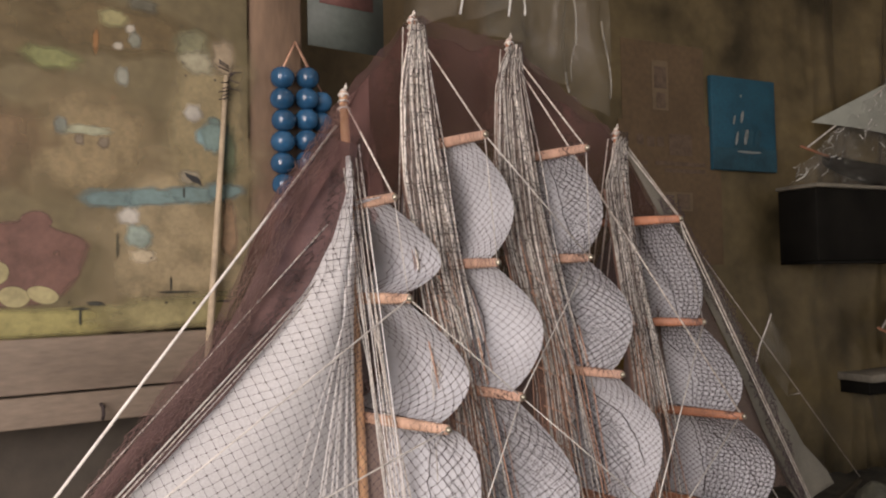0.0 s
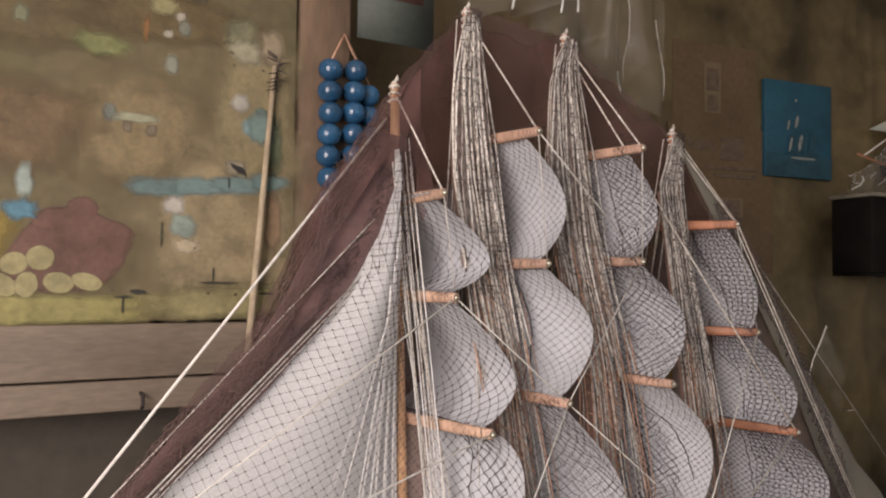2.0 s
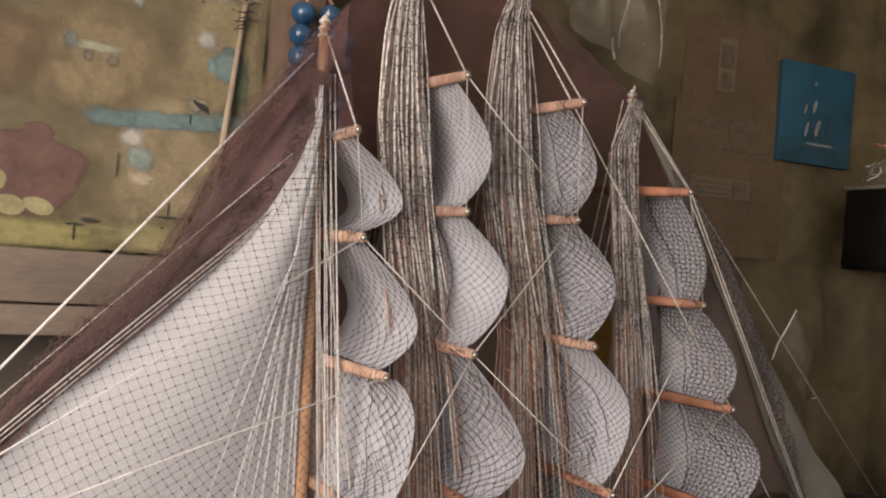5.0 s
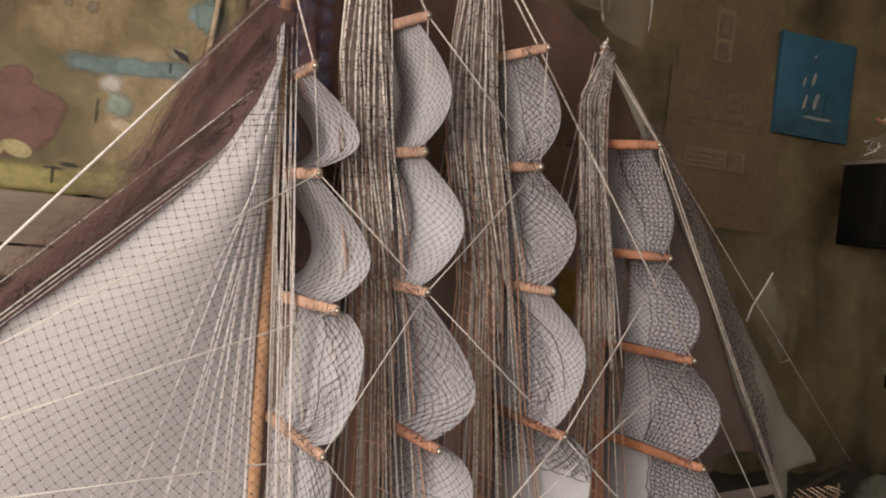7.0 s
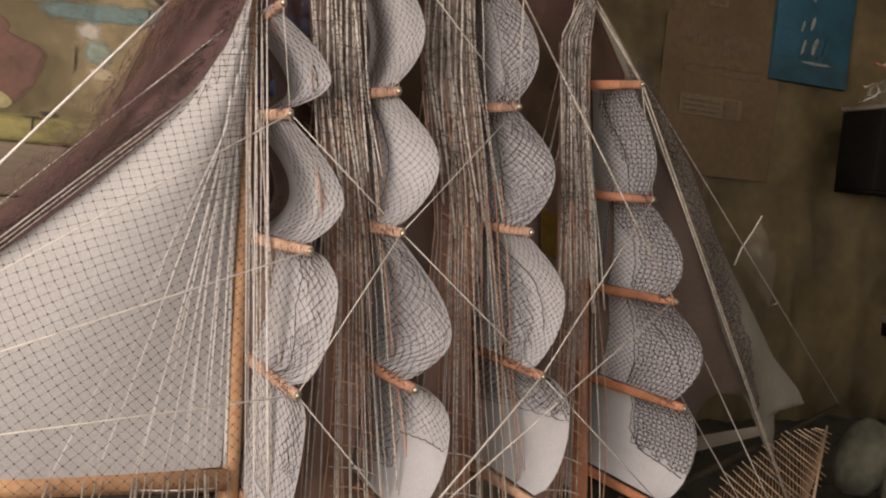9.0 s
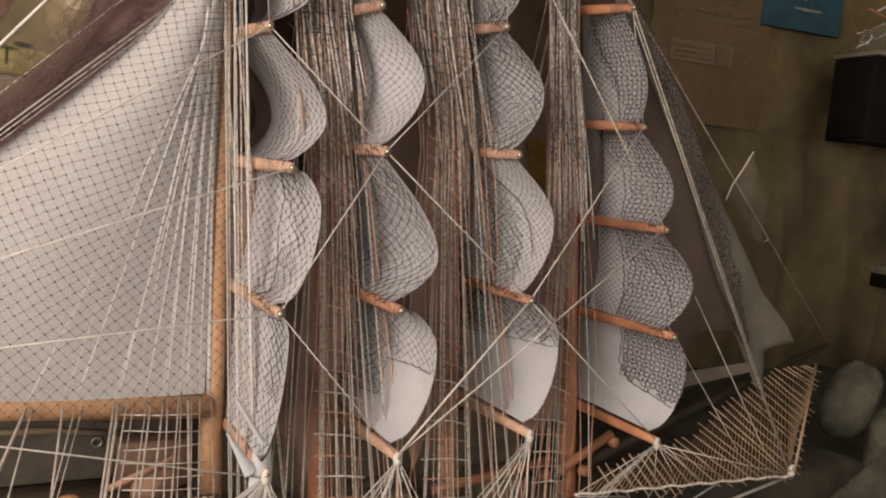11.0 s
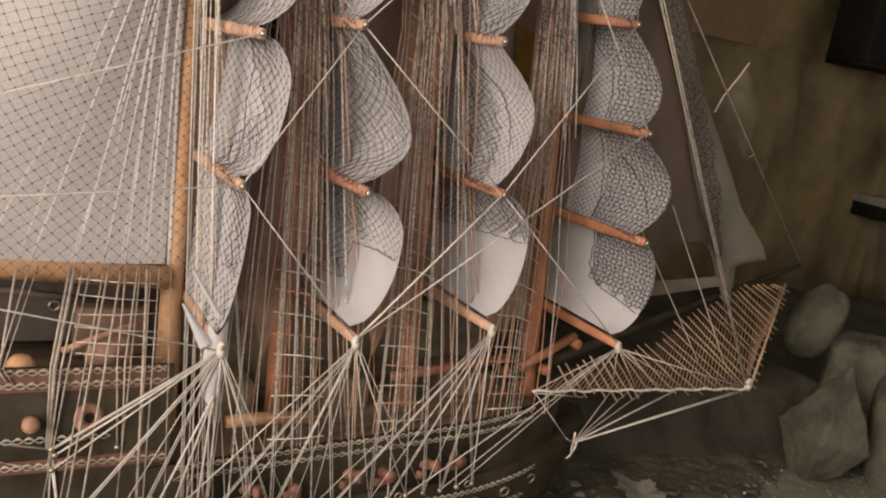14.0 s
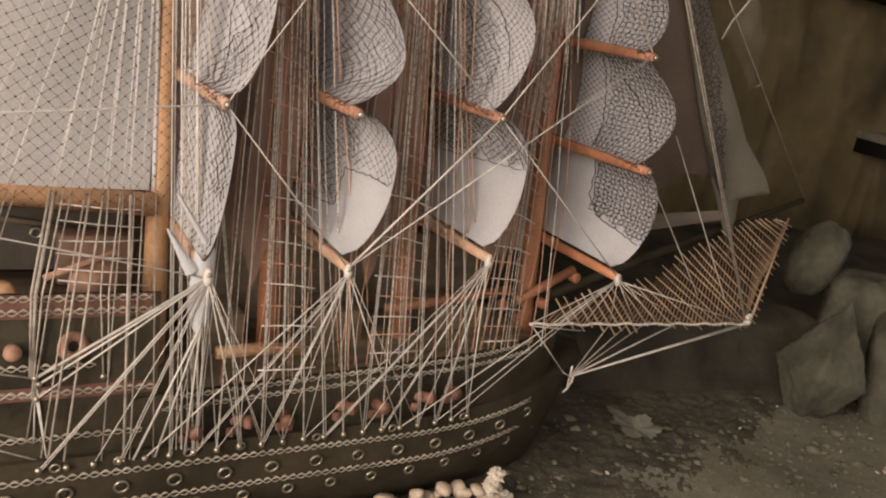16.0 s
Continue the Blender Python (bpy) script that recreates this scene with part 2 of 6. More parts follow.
BEAD = material("blue_glazed_bead", (0.025, 0.09, 0.18), 0.22, vary=0.3, scale=20, fine=100, bump=0.05, spread=0.15, coat=0.4)
PLASTIC = material("cloudy_plastic_sheet", (0.34, 0.31, 0.25), 0.16, vary=0.25, scale=9, fine=45, bump=0.8, alpha=0.16)
# pale colours for tubes that paint the highlights on plastic
SOFT_GLINT = material("soft_film_glint", (0.60, 0.57, 0.50), 0.3, vary=0.3, scale=20, fine=90, bump=0.3, alpha=0.4)
GLINT = material("bright_film_glint", (0.85, 0.84, 0.79), 0.25, vary=0.2, scale=30, fine=90, bump=0.3)


def ground_height(x, y):
    p = Vector((x, y, 0))
    return GROUND + 0.008 * noise.noise(p * 3) + 0.003 * noise.noise(p * 11 + Vector((0, 0, 3))) + 0.0016 * noise.noise(p * 45) + 0.0016 * noise.noise(p * 110)


def ease_in(s, lo, a, b, hi):
    """0..1 to lo..hi, with three fifths of the steps between a and b."""
    if s < 0.2:
        return lo + (a - lo) * s / 0.2
    return a + (b - a) * (s - 0.2) / 0.6 if s < 0.8 else b + (hi - b) * (s - 0.8) / 0.2


def setting(name, geo, mat, label, category, smooth=False):
    ob = part(name, geo, mat, None, label, smooth)
    return tagged(ob, label, category, kind="structure")


def floor_point(s, t):
    x, y = ease_in(s, -3, 0.2, 1.7, 4), ease_in(t, -1.0, 0.95, 1.95, 4.5)
    return x, y, ground_height(x, y)


g = Geo().grid(floor_point, 300, 240)
setting("floor", g, EARTH, "packed brown earth floor with grit and litter", "floor", True)
# unseen ceiling and walls are white so that they bounce fill light
BOUNCE_WHITE = material("bounce_white", (0.74, 0.70, 0.62), 0.9, vary=0.2, scale=3, fine=40, bump=0.3)
setting("ceiling", Geo().box((-3, -1.05, 2.75), (4, 4.5, 2.85)), BOUNCE_WHITE, "unseen white ceiling added to bounce light", "ceiling")


def wall(name, a, b, z0, z1, thick, mat, label, holes=()):
    """Upright wall from a to b, its face on that line, with rectangular openings (from, to, sill, head)."""
    a, b = Vector((*a, 0)), Vector((*b, 0))
    d = (b - a).normalized()
    m = Matrix(((d.x, -d.y, 0, a.x), (d.y, d.x, 0, a.y), (0, 0, 1, 0), (0, 0, 0, 1)))
    length, g, x = (b - a).length, Geo(), 0
    for h0, h1, s, e in sorted(holes):
        g.box((x, 0, z0), (h0, thick, z1), m)
        g.box((h0, 0, z0), (h1, thick, s), m)
        g.box((h0, 0, e), (h1, thick, z1), m)
        x = h1
    g.box((x, 0, z0), (length, thick, z1), m)
    return setting(name, g, mat, label, "wall")


BACK_A, BACK_AZ = Vector((1.0, 2.66)), radians(24)
bd = Vector((math.cos(BACK_AZ), math.sin(BACK_AZ)))
wall("wall_back", BACK_A - bd * 1.6, BACK_A + bd * 4.2, 0, 2.8, 0.2, PLASTER, "stained brown plaster wall hung with papers and plastic")
BACK_M = Matrix(((bd.x, -bd.y, 0, BACK_A.x), (bd.y, bd.x, 0, BACK_A.y), (0, 0, 1, 0), (0, 0, 0, 1)))
FILM = material("brown_stained_film", (0.124, 0.095, 0.047), 0.34, vary=0.7, scale=3.4, fine=26, bump=0.25)


def film_point(x, z):
    """Thin stained sheeting nailed over the wall: flat behind the papers, loose and creased elsewhere."""
    loose = min(1.0, max(0.0, x - 0.25) * 6 + max(0.0, 1.17 - z) * 6)
    p = Vector((x * 1.5, z * 0.35, 2.0))
    fold = abs(noise.noise(p * 2.6)) + 0.6 * abs(noise.noise(p * 6.5 + Vector((0, 3, 0)))) + 0.3 * abs(noise.noise(Vector((x * 4 + z * 2, z * 5, 7))))
    return x, -0.0012 - (0.0016 + 0.042 * loose) * max(0.0, 0.75 - fold), z


for n, (x0, x1) in enumerate(((-0.9, -0.02), (-0.03, 0.62), (0.60, 1.25), (1.23, 2.5))):
    film = part("wall_sheet", Geo().grid(lambda s, t: Vector(film_point(x0 + (x1 - x0) * s, 0.32 + 2.3 * t)) - Vector((0, 0.0004 * n, 0)), 70, 120), FILM)
    film.matrix_world = BACK_M
    tagged(film, "creased brown-stained plastic sheet nailed over the wall", "plastic sheet", group="sheets nailed to the wall")
bank_d = Vector((math.cos(radians(21)), math.sin(radians(21)), 0))


def bank_point(s, t):
    """Dark bank added along the foot of the wall, steep in front, for the shade there."""
    e = s * 3.0 - 0.75
    d = 0.05 * t / 0.3 if t < 0.3 else 0.05 + 1.15 * (t - 0.3) / 0.7
    z = 0.255 + 0.17 * min(1, t / 0.3) ** 0.7 + 0.06 * max(0, t - 0.3)
    p = Vector((0.68 + e * bank_d.x - d * bank_d.y, 1.675 + e * bank_d.y + d * bank_d.x, z))
    k = min(1.0, 0.3 + t * 6)
    return p + 0.022 * k * noise.noise_vector(p * 6) + 0.010 * k * noise.noise_vector(p * 25) + 0.004 * noise.noise_vector(p * 70)


def shade_point(s, t):
    """Thin dark floor layer beside the bow; its colour paints the ship's shade."""
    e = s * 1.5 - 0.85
    shade_width = 0.09 + 0.42 * min(1.0, max(0.0, (0.34 - e) / 0.6)) + 0.05 * noise.noise(Vector((e * 5, 1, 0)))
    d = -shade_width * (1 - t) + 0.03 * t
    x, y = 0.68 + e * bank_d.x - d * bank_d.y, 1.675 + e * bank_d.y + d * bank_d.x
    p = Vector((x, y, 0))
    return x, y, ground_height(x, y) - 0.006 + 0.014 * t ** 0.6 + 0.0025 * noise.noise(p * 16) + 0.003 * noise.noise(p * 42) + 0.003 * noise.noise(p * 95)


setting("bank", Geo().grid(bank_point, 200, 50), BANK, "added dark bank for the shade along the wall foot", "bank", True)
# darker floor colour stands in for the shade cast beside the hull
SHADE_EARTH = material("ship_shade_earth", (0.074, 0.066, 0.045), 0.95, vary=0.55, scale=14, fine=150, bump=0.6)
setting("ship_shade", Geo().grid(shade_point, 260, 120), SHADE_EARTH, "dark floor layer standing in for the shade of the ship", "ground", True)
su, sn = Vector((SHIP_M[0][0], SHIP_M[1][0])), Vector((SHIP_M[0][1], SHIP_M[1][1]))


def plan(x, n):
    p = SHIP_M @ Vector((x, n - 0.925, 0))
    return Vector((p.x, p.y))


wall("wall_side", plan(-2.6, 1.5), plan(0.66, 1.5), 0, 2.8, 0.15, DARKWALL, "dark rough wall below and behind a painted board")
# unseen walls added to close the room and bounce light
wall("wall_left", (-3, -1.0), (-3, 4.5), 0, 2.8, 0.15, BOUNCE_WHITE, "unseen white wall added to bounce light")
wall("wall_right", (4, 4.5), (4, -1.0), 0, 2.8, 0.15, BOUNCE_WHITE, "unseen white wall added to bounce light")
wall("wall_far", (-3, 4.5), (4, 4.5), 0, 2.8, 0.15, BOUNCE_WHITE, "unseen white wall added to bounce light")
wall("wall_front", (4, -1.0), (-3, -1.0), 0, 2.8, 0.15, BOUNCE_WHITE, "unseen white wall with openings for the added lamps", holes=((1.65, 2.65, 1.2, 2.2), (3.4, 5.5, 0.28, 2.36)))

board = part("painted_board", Geo().box((-0.75, 0.505, 1.09), (0.525, 0.545, 2.1), bevel=0.004), BOARD)
board.matrix_world = SHIP_M
tagged(board, "large ochre board painted with coloured patches and small birds", "painted board")

# painted patches on the board, thin layers of paint proud of it
PAINTS = {}
daub_rnd = random.Random(21)


def paint(colour):
    """Brushed paint that thins out to nothing at its ragged edge (attribute cover)."""
    if colour not in PAINTS:
        m = material("board_paint", colour, 0.75, vary=0.22, scale=18, fine=120, bump=0.15)
        N, L = m.node_tree.nodes, m.node_tree.links
        at, tc, nz = N.new("ShaderNodeAttribute"), N.new("ShaderNodeTexCoord"), N.new("ShaderNodeTexNoise")
        at.attribute_name = "cover"
        nz.inputs["Scale"].default_value, nz.inputs["Detail"].default_value = 26, 6
        L.new(tc.outputs["Object"], nz.inputs[0])
        ad, rg = N.new("ShaderNodeMath"), N.new("ShaderNodeMapRange")
        L.new(at.outputs["Fac"], ad.inputs[0])
        L.new(nz.outputs[0], ad.inputs[1])
        rg.inputs["From Min"].default_value, rg.inputs["From Max"].default_value = 0.62, 1.5
        rg.inputs["To Max"].default_value = 0.9
        L.new(ad.outputs[0], rg.inputs[0])
        tp, ms = N.new("ShaderNodeBsdfTransparent"), N.new("ShaderNodeMixShader")
        L.new(rg.outputs[0], ms.inputs[0])
        L.new(tp.outputs[0], ms.inputs[1])
        L.new(N["Principled BSDF"].outputs[0], ms.inputs[2])
        L.new(ms.outputs[0], N["Material Output"].inputs[0])
        PAINTS[colour] = m
    return PAINTS[colour]


def daub(x, z, w, h, colour):
    """One brushed patch, centred at x, z on the board."""
    n = 20 if min(w, h) > 0.012 else 10
    y = 0.505 - 0.0006 - 0.00003 * len(board.children)
    g = Geo()
    wave = [daub_rnd.uniform(0.8, 1.15) for _ in range(n)]
    g.v.append(Vector((x, y, z)))
    for ring in (0.55, 0.95, 1.25):
        for k in range(n):
            a = 2 * math.pi * k / n
            c, s = math.cos(a), math.sin(a)
            r = ring * (1 + (wave[k] - 1) * ring) / max(abs(c), abs(s)) ** 0.4
            g.v.append(Vector((x + w / 2 * r * c, y, z + h / 2 * r * s)))
    g.f += [(0, 1 + k, 1 + (k + 1) % n) for k in range(n)]
    for q in (0, n):
        g.f += [(1 + q + k, 1 + q + n + k, 1 + q + n + (k + 1) % n, 1 + q + (k + 1) % n) for k in range(n)]
    ob = part("paint_patch", g, paint(colour), board, smooth=False)
    cover = ob.data.attributes.new("cover", "FLOAT", "POINT")
    soft = 0.45 if min(w, h) > 0.012 else 0.7
    cover.data.foreach_set("value", [1.0] * (1 + n) + [soft] * n + [0.0] * n)


def blot(outline, colour):
    """A painted shape with a given outline (x, z) and a soft edge."""
    cx = sum(a for a, _ in outline) / len(outline)
    cz = sum(b for _, b in outline) / len(outline)
    for _ in range(2):
        outline = [(a[0] * q + b[0] * (1 - q), a[1] * q + b[1] * (1 - q)) for a, b in zip(outline, outline[1:] + outline[:1]) for q in (0.75, 0.25)]
    pts = []
    for (xa, za), (xb, zb) in zip(outline, outline[1:] + outline[:1]):
        pts += [(xa, za), ((xa + xb) / 2, (za + zb) / 2)]
    n, y = len(pts), 0.505 - 0.0006 - 0.00003 * len(board.children)
    g = Geo()
    g.v.append(Vector((cx, y, cz)))
    for ring in (0.88, 0.98, 1.06):
        g.v += [Vector((cx + (a - cx) * ring + daub_rnd.uniform(-0.001, 0.001), y, cz + (b - cz) * ring)) for a, b in pts]
    g.f += [(0, 1 + k, 1 + (k + 1) % n) for k in range(n)]
    for q in (0, n):
        g.f += [(1 + q + k, 1 + q + n + k, 1 + q + n + (k + 1) % n, 1 + q + (k + 1) % n) for k in range(n)]
    ob = part("paint_patch", g, paint(colour), board, smooth=False)
    cover = ob.data.attributes.new("cover", "FLOAT", "POINT")
    cover.data.foreach_set("value", [1.0] * (1 + n) + [0.8] * n + [0.0] * n)


def oval(x, z, w, h, turn, colour):
    blot([(x + w / 2 * math.cos(a) * math.cos(turn) - h / 2 * math.sin(a) * math.sin(turn), z + w / 2 * math.cos(a) * math.sin(turn) + h / 2 * math.sin(a) * math.cos(turn)) for a in [k * math.pi / 5 for k in range(10)]], colour)


# broad zones, darker at the top left and lighter towards the lower right
daub(0.05, 1.58, 0.30, 0.16, (0.145, 0.108, 0.052))
daub(0.30, 1.60, 0.30, 0.10, (0.15, 0.108, 0.05))
daub(0.40, 1.27, 0.30, 0.34, (0.34, 0.27, 0.155))
daub(0.45, 1.45, 0.18, 0.30, (0.28, 0.225, 0.12))
daub(0.25, 1.40, 0.22, 0.20, (0.25, 0.19, 0.10))
daub(0.08, 1.40, 0.20, 0.15, (0.178, 0.122, 0.065))
daub(0.03, 1.23, 0.09, 0.10, (0.26, 0.19, 0.05))
daub(0.12, 1.11, 0.34, 0.06, (0.33, 0.29, 0.11))
daub(0.40, 1.12, 0.30, 0.06, (0.33, 0.285, 0.135))
blot([(0.044, 1.166), (0.100, 1.252), (0.121, 1.272), (0.145, 1.270), (0.150, 1.284), (0.178, 1.290), (0.196, 1.272), (0.186, 1.263), (0.249, 1.244), (0.246, 1.215), (0.211, 1.142), (0.10, 1.135)], (0.165, 0.088, 0.066))
daub(0.191, 1.539, 0.094, 0.038, (0.24, 0.245, 0.10))
for x, z, w in ((0.285, 1.313, 0.10), (0.35, 1.318, 0.11), (0.42, 1.326, 0.10), (0.475, 1.334, 0.07)):
    daub(x, z, w, 0.034, (0.185, 0.265, 0.25))
daub(0.287, 1.619, 0.046, 0.036, (0.3, 0.27, 0.13))
daub(0.334, 1.651, 0.054, 0.026, (0.14, 0.13, 0.09))
daub(0.259, 1.576, 0.01, 0.04, (0.25, 0.13, 0.05))
daub(0.315, 1.606, 0.018, 0.016, (0.40, 0.36, 0.28))
daub(0.294, 1.573, 0.018, 0.016, (0.40, 0.36, 0.28))
daub(0.322, 1.587, 0.022, 0.028, (0.2, 0.2, 0.15))
daub(0.302, 1.523, 0.024, 0.036, (0.28, 0.28, 0.22))
daub(0.418, 1.597, 0.054, 0.05, (0.22, 0.21, 0.12))
daub(0.429, 1.563, 0.062, 0.042, (0.36, 0.33, 0.22))
daub(0.477, 1.578, 0.044, 0.072, (0.33, 0.26, 0.17))
daub(0.206, 1.431, 0.024, 0.03, (0.2, 0.21, 0.17))
daub(0.245, 1.425, 0.072, 0.018, (0.36, 0.36, 0.24))
daub(0.233, 1.409, 0.016, 0.02, (0.2, 0.16, 0.11))
daub(0.271, 1.406, 0.02, 0.022, (0.2, 0.16, 0.11))
daub(0.421, 1.471, 0.034, 0.032, (0.46, 0.43, 0.36))
daub(0.451, 1.43, 0.048, 0.042, (0.28, 0.42, 0.42))
daub(0.46, 1.457, 0.024, 0.022, (0.15, 0.2, 0.17))
daub(0.073, 1.568, 0.022, 0.028, (0.2, 0.2, 0.12))
daub(0.401, 1.624, 0.004, 0.004, (0.03, 0.03, 0.03))
daub(0.403, 1.559, 0.004, 0.004, (0.03, 0.03, 0.03))
daub(0.408, 1.537, 0.004, 0.004, (0.03, 0.03, 0.03))
daub(0.387, 1.52, 0.004, 0.002, (0.03, 0.03, 0.03))
daub(0.461, 1.535, 0.004, 0.004, (0.03, 0.03, 0.03))
daub(0.286, 1.484, 0.004, 0.004, (0.2, 0.1, 0.05))
daub(0.485, 1.263, 0.032, 0.11, (0.33, 0.22, 0.13))
daub(0.414, 1.356, 0.04, 0.024, (0.30, 0.26, 0.18))
blot([(0.402, 1.366), (0.416, 1.360), (0.430, 1.358), (0.438, 1.340), (0.427, 1.346), (0.416, 1.349)], (0.03, 0.03, 0.03))
daub(0.484, 1.40, 0.032, 0.11, (0.13, 0.15, 0.085))
daub(0.46, 1.43, 0.05, 0.06, (0.19, 0.26, 0.23))
daub(0.404, 1.328, 0.004, 0.02, (0.04, 0.04, 0.03))
daub(0.085, 1.31, 0.024, 0.056, (0.36, 0.42, 0.36))
daub(0.079, 1.264, 0.046, 0.032, (0.11, 0.23, 0.29))
oval(0.075, 1.181, 0.042, 0.036, 0.3, (0.37, 0.32, 0.16))
oval(0.111, 1.19, 0.042, 0.04, 0.2, (0.37, 0.32, 0.16))
oval(0.058, 1.149, 0.052, 0.034, -0.5, (0.37, 0.32, 0.16))
oval(0.093, 1.149, 0.042, 0.034, 1.4, (0.37, 0.32, 0.16))
oval(0.138, 1.152, 0.048, 0.034, -0.2, (0.37, 0.32, 0.16))
oval(0.179, 1.154, 0.05, 0.028, -0.3, (0.37, 0.32, 0.16))
daub(0.31, 1.284, 0.036, 0.030, (0.50, 0.47, 0.40))
daub(0.325, 1.251, 0.048, 0.040, (0.30, 0.36, 0.30))
daub(0.292, 1.236, 0.004, 0.046, (0.05, 0.05, 0.03))
daub(0.333, 1.216, 0.046, 0.024, (0.5, 0.42, 0.28))
daub(0.258, 1.138, 0.026, 0.008, (0.04, 0.04, 0.03))
daub(0.234, 1.13, 0.03, 0.004, (0.04, 0.04, 0.03))
daub(0.234, 1.116, 0.004, 0.028, (0.04, 0.04, 0.03))
daub(0.389, 1.154, 0.068, 0.004, (0.04, 0.04, 0.03))
daub(0.38, 1.167, 0.004, 0.024, (0.04, 0.04, 0.03))
daub(0.475, 1.136, 0.036, 0.004, (0.04, 0.04, 0.03))
daub(0.372, 1.136, 0.006, 0.004, (0.04, 0.04, 0.03))
daub(0.42, 1.134, 0.006, 0.006, (0.04, 0.04, 0.03))
daub(0.347, 1.213, 0.004, 0.004, (0.04, 0.04, 0.03))
daub(0.217, 1.141, 0.002, 0.004, (0.04, 0.04, 0.03))

for z0, z1, y in ((0.998, 1.085, 0.492), (0.945, 0.994, 0.488)):
    g = Geo().box((-0.75, y, z0), (0.56, 0.55, z1), bevel=0.003)
    g.v = [v + Vector((0, 0, 0.004 * noise.noise(Vector((v.x * 5, z0 * 9, 0))))) for v in g.v]
    plank = part("wall_plank", g, BEAM)
    plank.matrix_world = SHIP_M
    tagged(plank, "worn tan plank below the painted board", "plank", group="planks below the board")
hook = part("wall_hook", Geo().tube([(0.262, 0.486, 0.975), (0.262, 0.470, 0.972), (0.262, 0.466, 0.96), (0.262, 0.474, 0.952)], 0.003, 6), NET)
hook.matrix_world = SHIP_M
tagged(hook, "small dark iron hook in the plank", "hook")
post = part("wooden_post", Geo().box((0.53, 0.515, 0.2), (0.64, 0.6, 2.75), bevel=0.006), POST)
post.matrix_world = SHIP_M
tagged(post, "rough brown upright post beside the painted board", "post")

# hanging string of blue beads
beads = new("bead_string")
beads.matrix_world = SHIP_M
tagged(beads, "hanging bunch of large glossy blue beads on cords", "beads")
rnd = random.Random(4)
for x, y, z0, n in ((0.588, 0.49, 1.553, 10), (0.640, 0.495, 1.560, 9), (0.680, 0.515, 1.521, 7)):
    part("cord", Geo().tube([(x, y, z0 + 0.02), (0.62, 0.505, 1.63)], 0.002, 5), ROPE_OLD, beads)
    for i in range(n):
        b = Geo().lathe((x + rnd.uniform(-0.004, 0.004), y, z0 - 0.0405 * i), (0, 0, 1), [(0.0205 * math.cos(a), 0.0235 * max(0.12, math.sin(a) ** 0.8)) for a in [math.pi * (1 - k / 8) for k in range(9)]], 14)
        part("bead", b, BEAD, beads)

# ---- the model ship ----
ship = new("model_ship")
ship.matrix_world = SHIP_M
tagged(ship, "model sailing ship of four masts with white sails and cotton rigging", "model ship")

# yard tips of the near side, top to bottom, and the sails' fullness (depth, place of the fullest point)
MASTS = []


def rig(foot, head, tips, full):
    MASTS.append(dict(foot=foot, head=head, tips=tips, full=full))


rig((0.486, 0.40), (0.456, 1.41), [(0.473, 0.093, 1.266), (0.492, 0.092, 1.144), (0.515, 0.135, 0.990), (0.499, 0.180, 0.836), (0.498, 0.176, 0.657)], [(0.062, 0.66), (0.058, 0.62), (0.046, 0.34), (0.018, 0.2)])
rig((0.640, 0.40), (0.563, 1.525), [(0.606, 0.101, 1.352), (0.619, 0.105, 1.187), (0.625, 0.140, 1.018), (0.638, 0.185, 0.840), (0.652, 0.183, 0.665)], [(0.043, 0.55), (0.060, 0.5), (0.066, 0.66), (0.058, 0.3)])
rig((0.846, 0.40), (0.734, 1.52), [(0.779, 0.109, 1.347), (0.805, 0.085, 1.194), (0.812, 0.133, 1.030), (0.822, 0.178, 0.850), (0.848, 0.170, 0.672)], [(0.034, 0.55), (0.052, 0.5), (0.052, 0.45), (0.050, 0.3)])
rig((1.070, 0.40), (0.957, 1.405), [(1.022, 0.072, 1.257), (1.058, 0.083, 1.090), (1.066, 0.144, 0.946), (1.068, 0.182, 0.800), (1.066, 0.177, 0.646)], [(0.011, 0.6), (0.030, 0.6), (0.050, 0.52), (0.040, 0.42)])


def mast_x(m, z):
    (x0, z0), (x1, z1) = m["foot"], m["head"]
    return x0 + (x1 - x0) * (z - z0) / (z1 - z0)


def bow(t, peak):
    return math.sin(math.pi / 2 * t / peak) ** 1.15 if t < peak else max(0.0, math.cos(math.pi / 2 * (t - peak) / (1 - peak))) ** 0.85


def sail_point(m, k, s, t):
    """Sail k of a mast: s from the near leech (0) to the far one (1), t from the upper yard (0) to the lower (1)."""
    (xa, ya, za), (xb, yb, zb) = m["tips"][k], m["tips"][k + 1]
    depth, peak = m["full"][k]
    f = bow(t, peak)
    if k == 3 or (k == 2 and m is MASTS[0]):
        f = f ** ((0.38 if t < peak else 0.66) if k == 3 else (0.4 if t < peak else 0.45))
    top, low = (0.72 if k == 0 else 0.9), (0.93 if k == 3 else 0.9)
    half = (ya * top * (1 - t) + yb * low * t) + 0.022 * f
    y = -half + 2 * half * s + (0 if m is MASTS[0] else 0.055 * f * s * s)
    hollow = (m is MASTS[0] and k < 2) or (m is MASTS[1] and k == 0)
    q = min(1, s / 0.52)
    lee = 1 - (0.18 if hollow else 0.80) * q * q * (3 - 2 * q)
    x = xa + (xb - xa) * t - 0.004 + depth * f * lee * (0.86 + 0.14 * math.sin(math.pi * s))
    z = za + 0.003 + (zb - za + (0.009 if k == 3 else 0.002)) * t
    return x, y, z


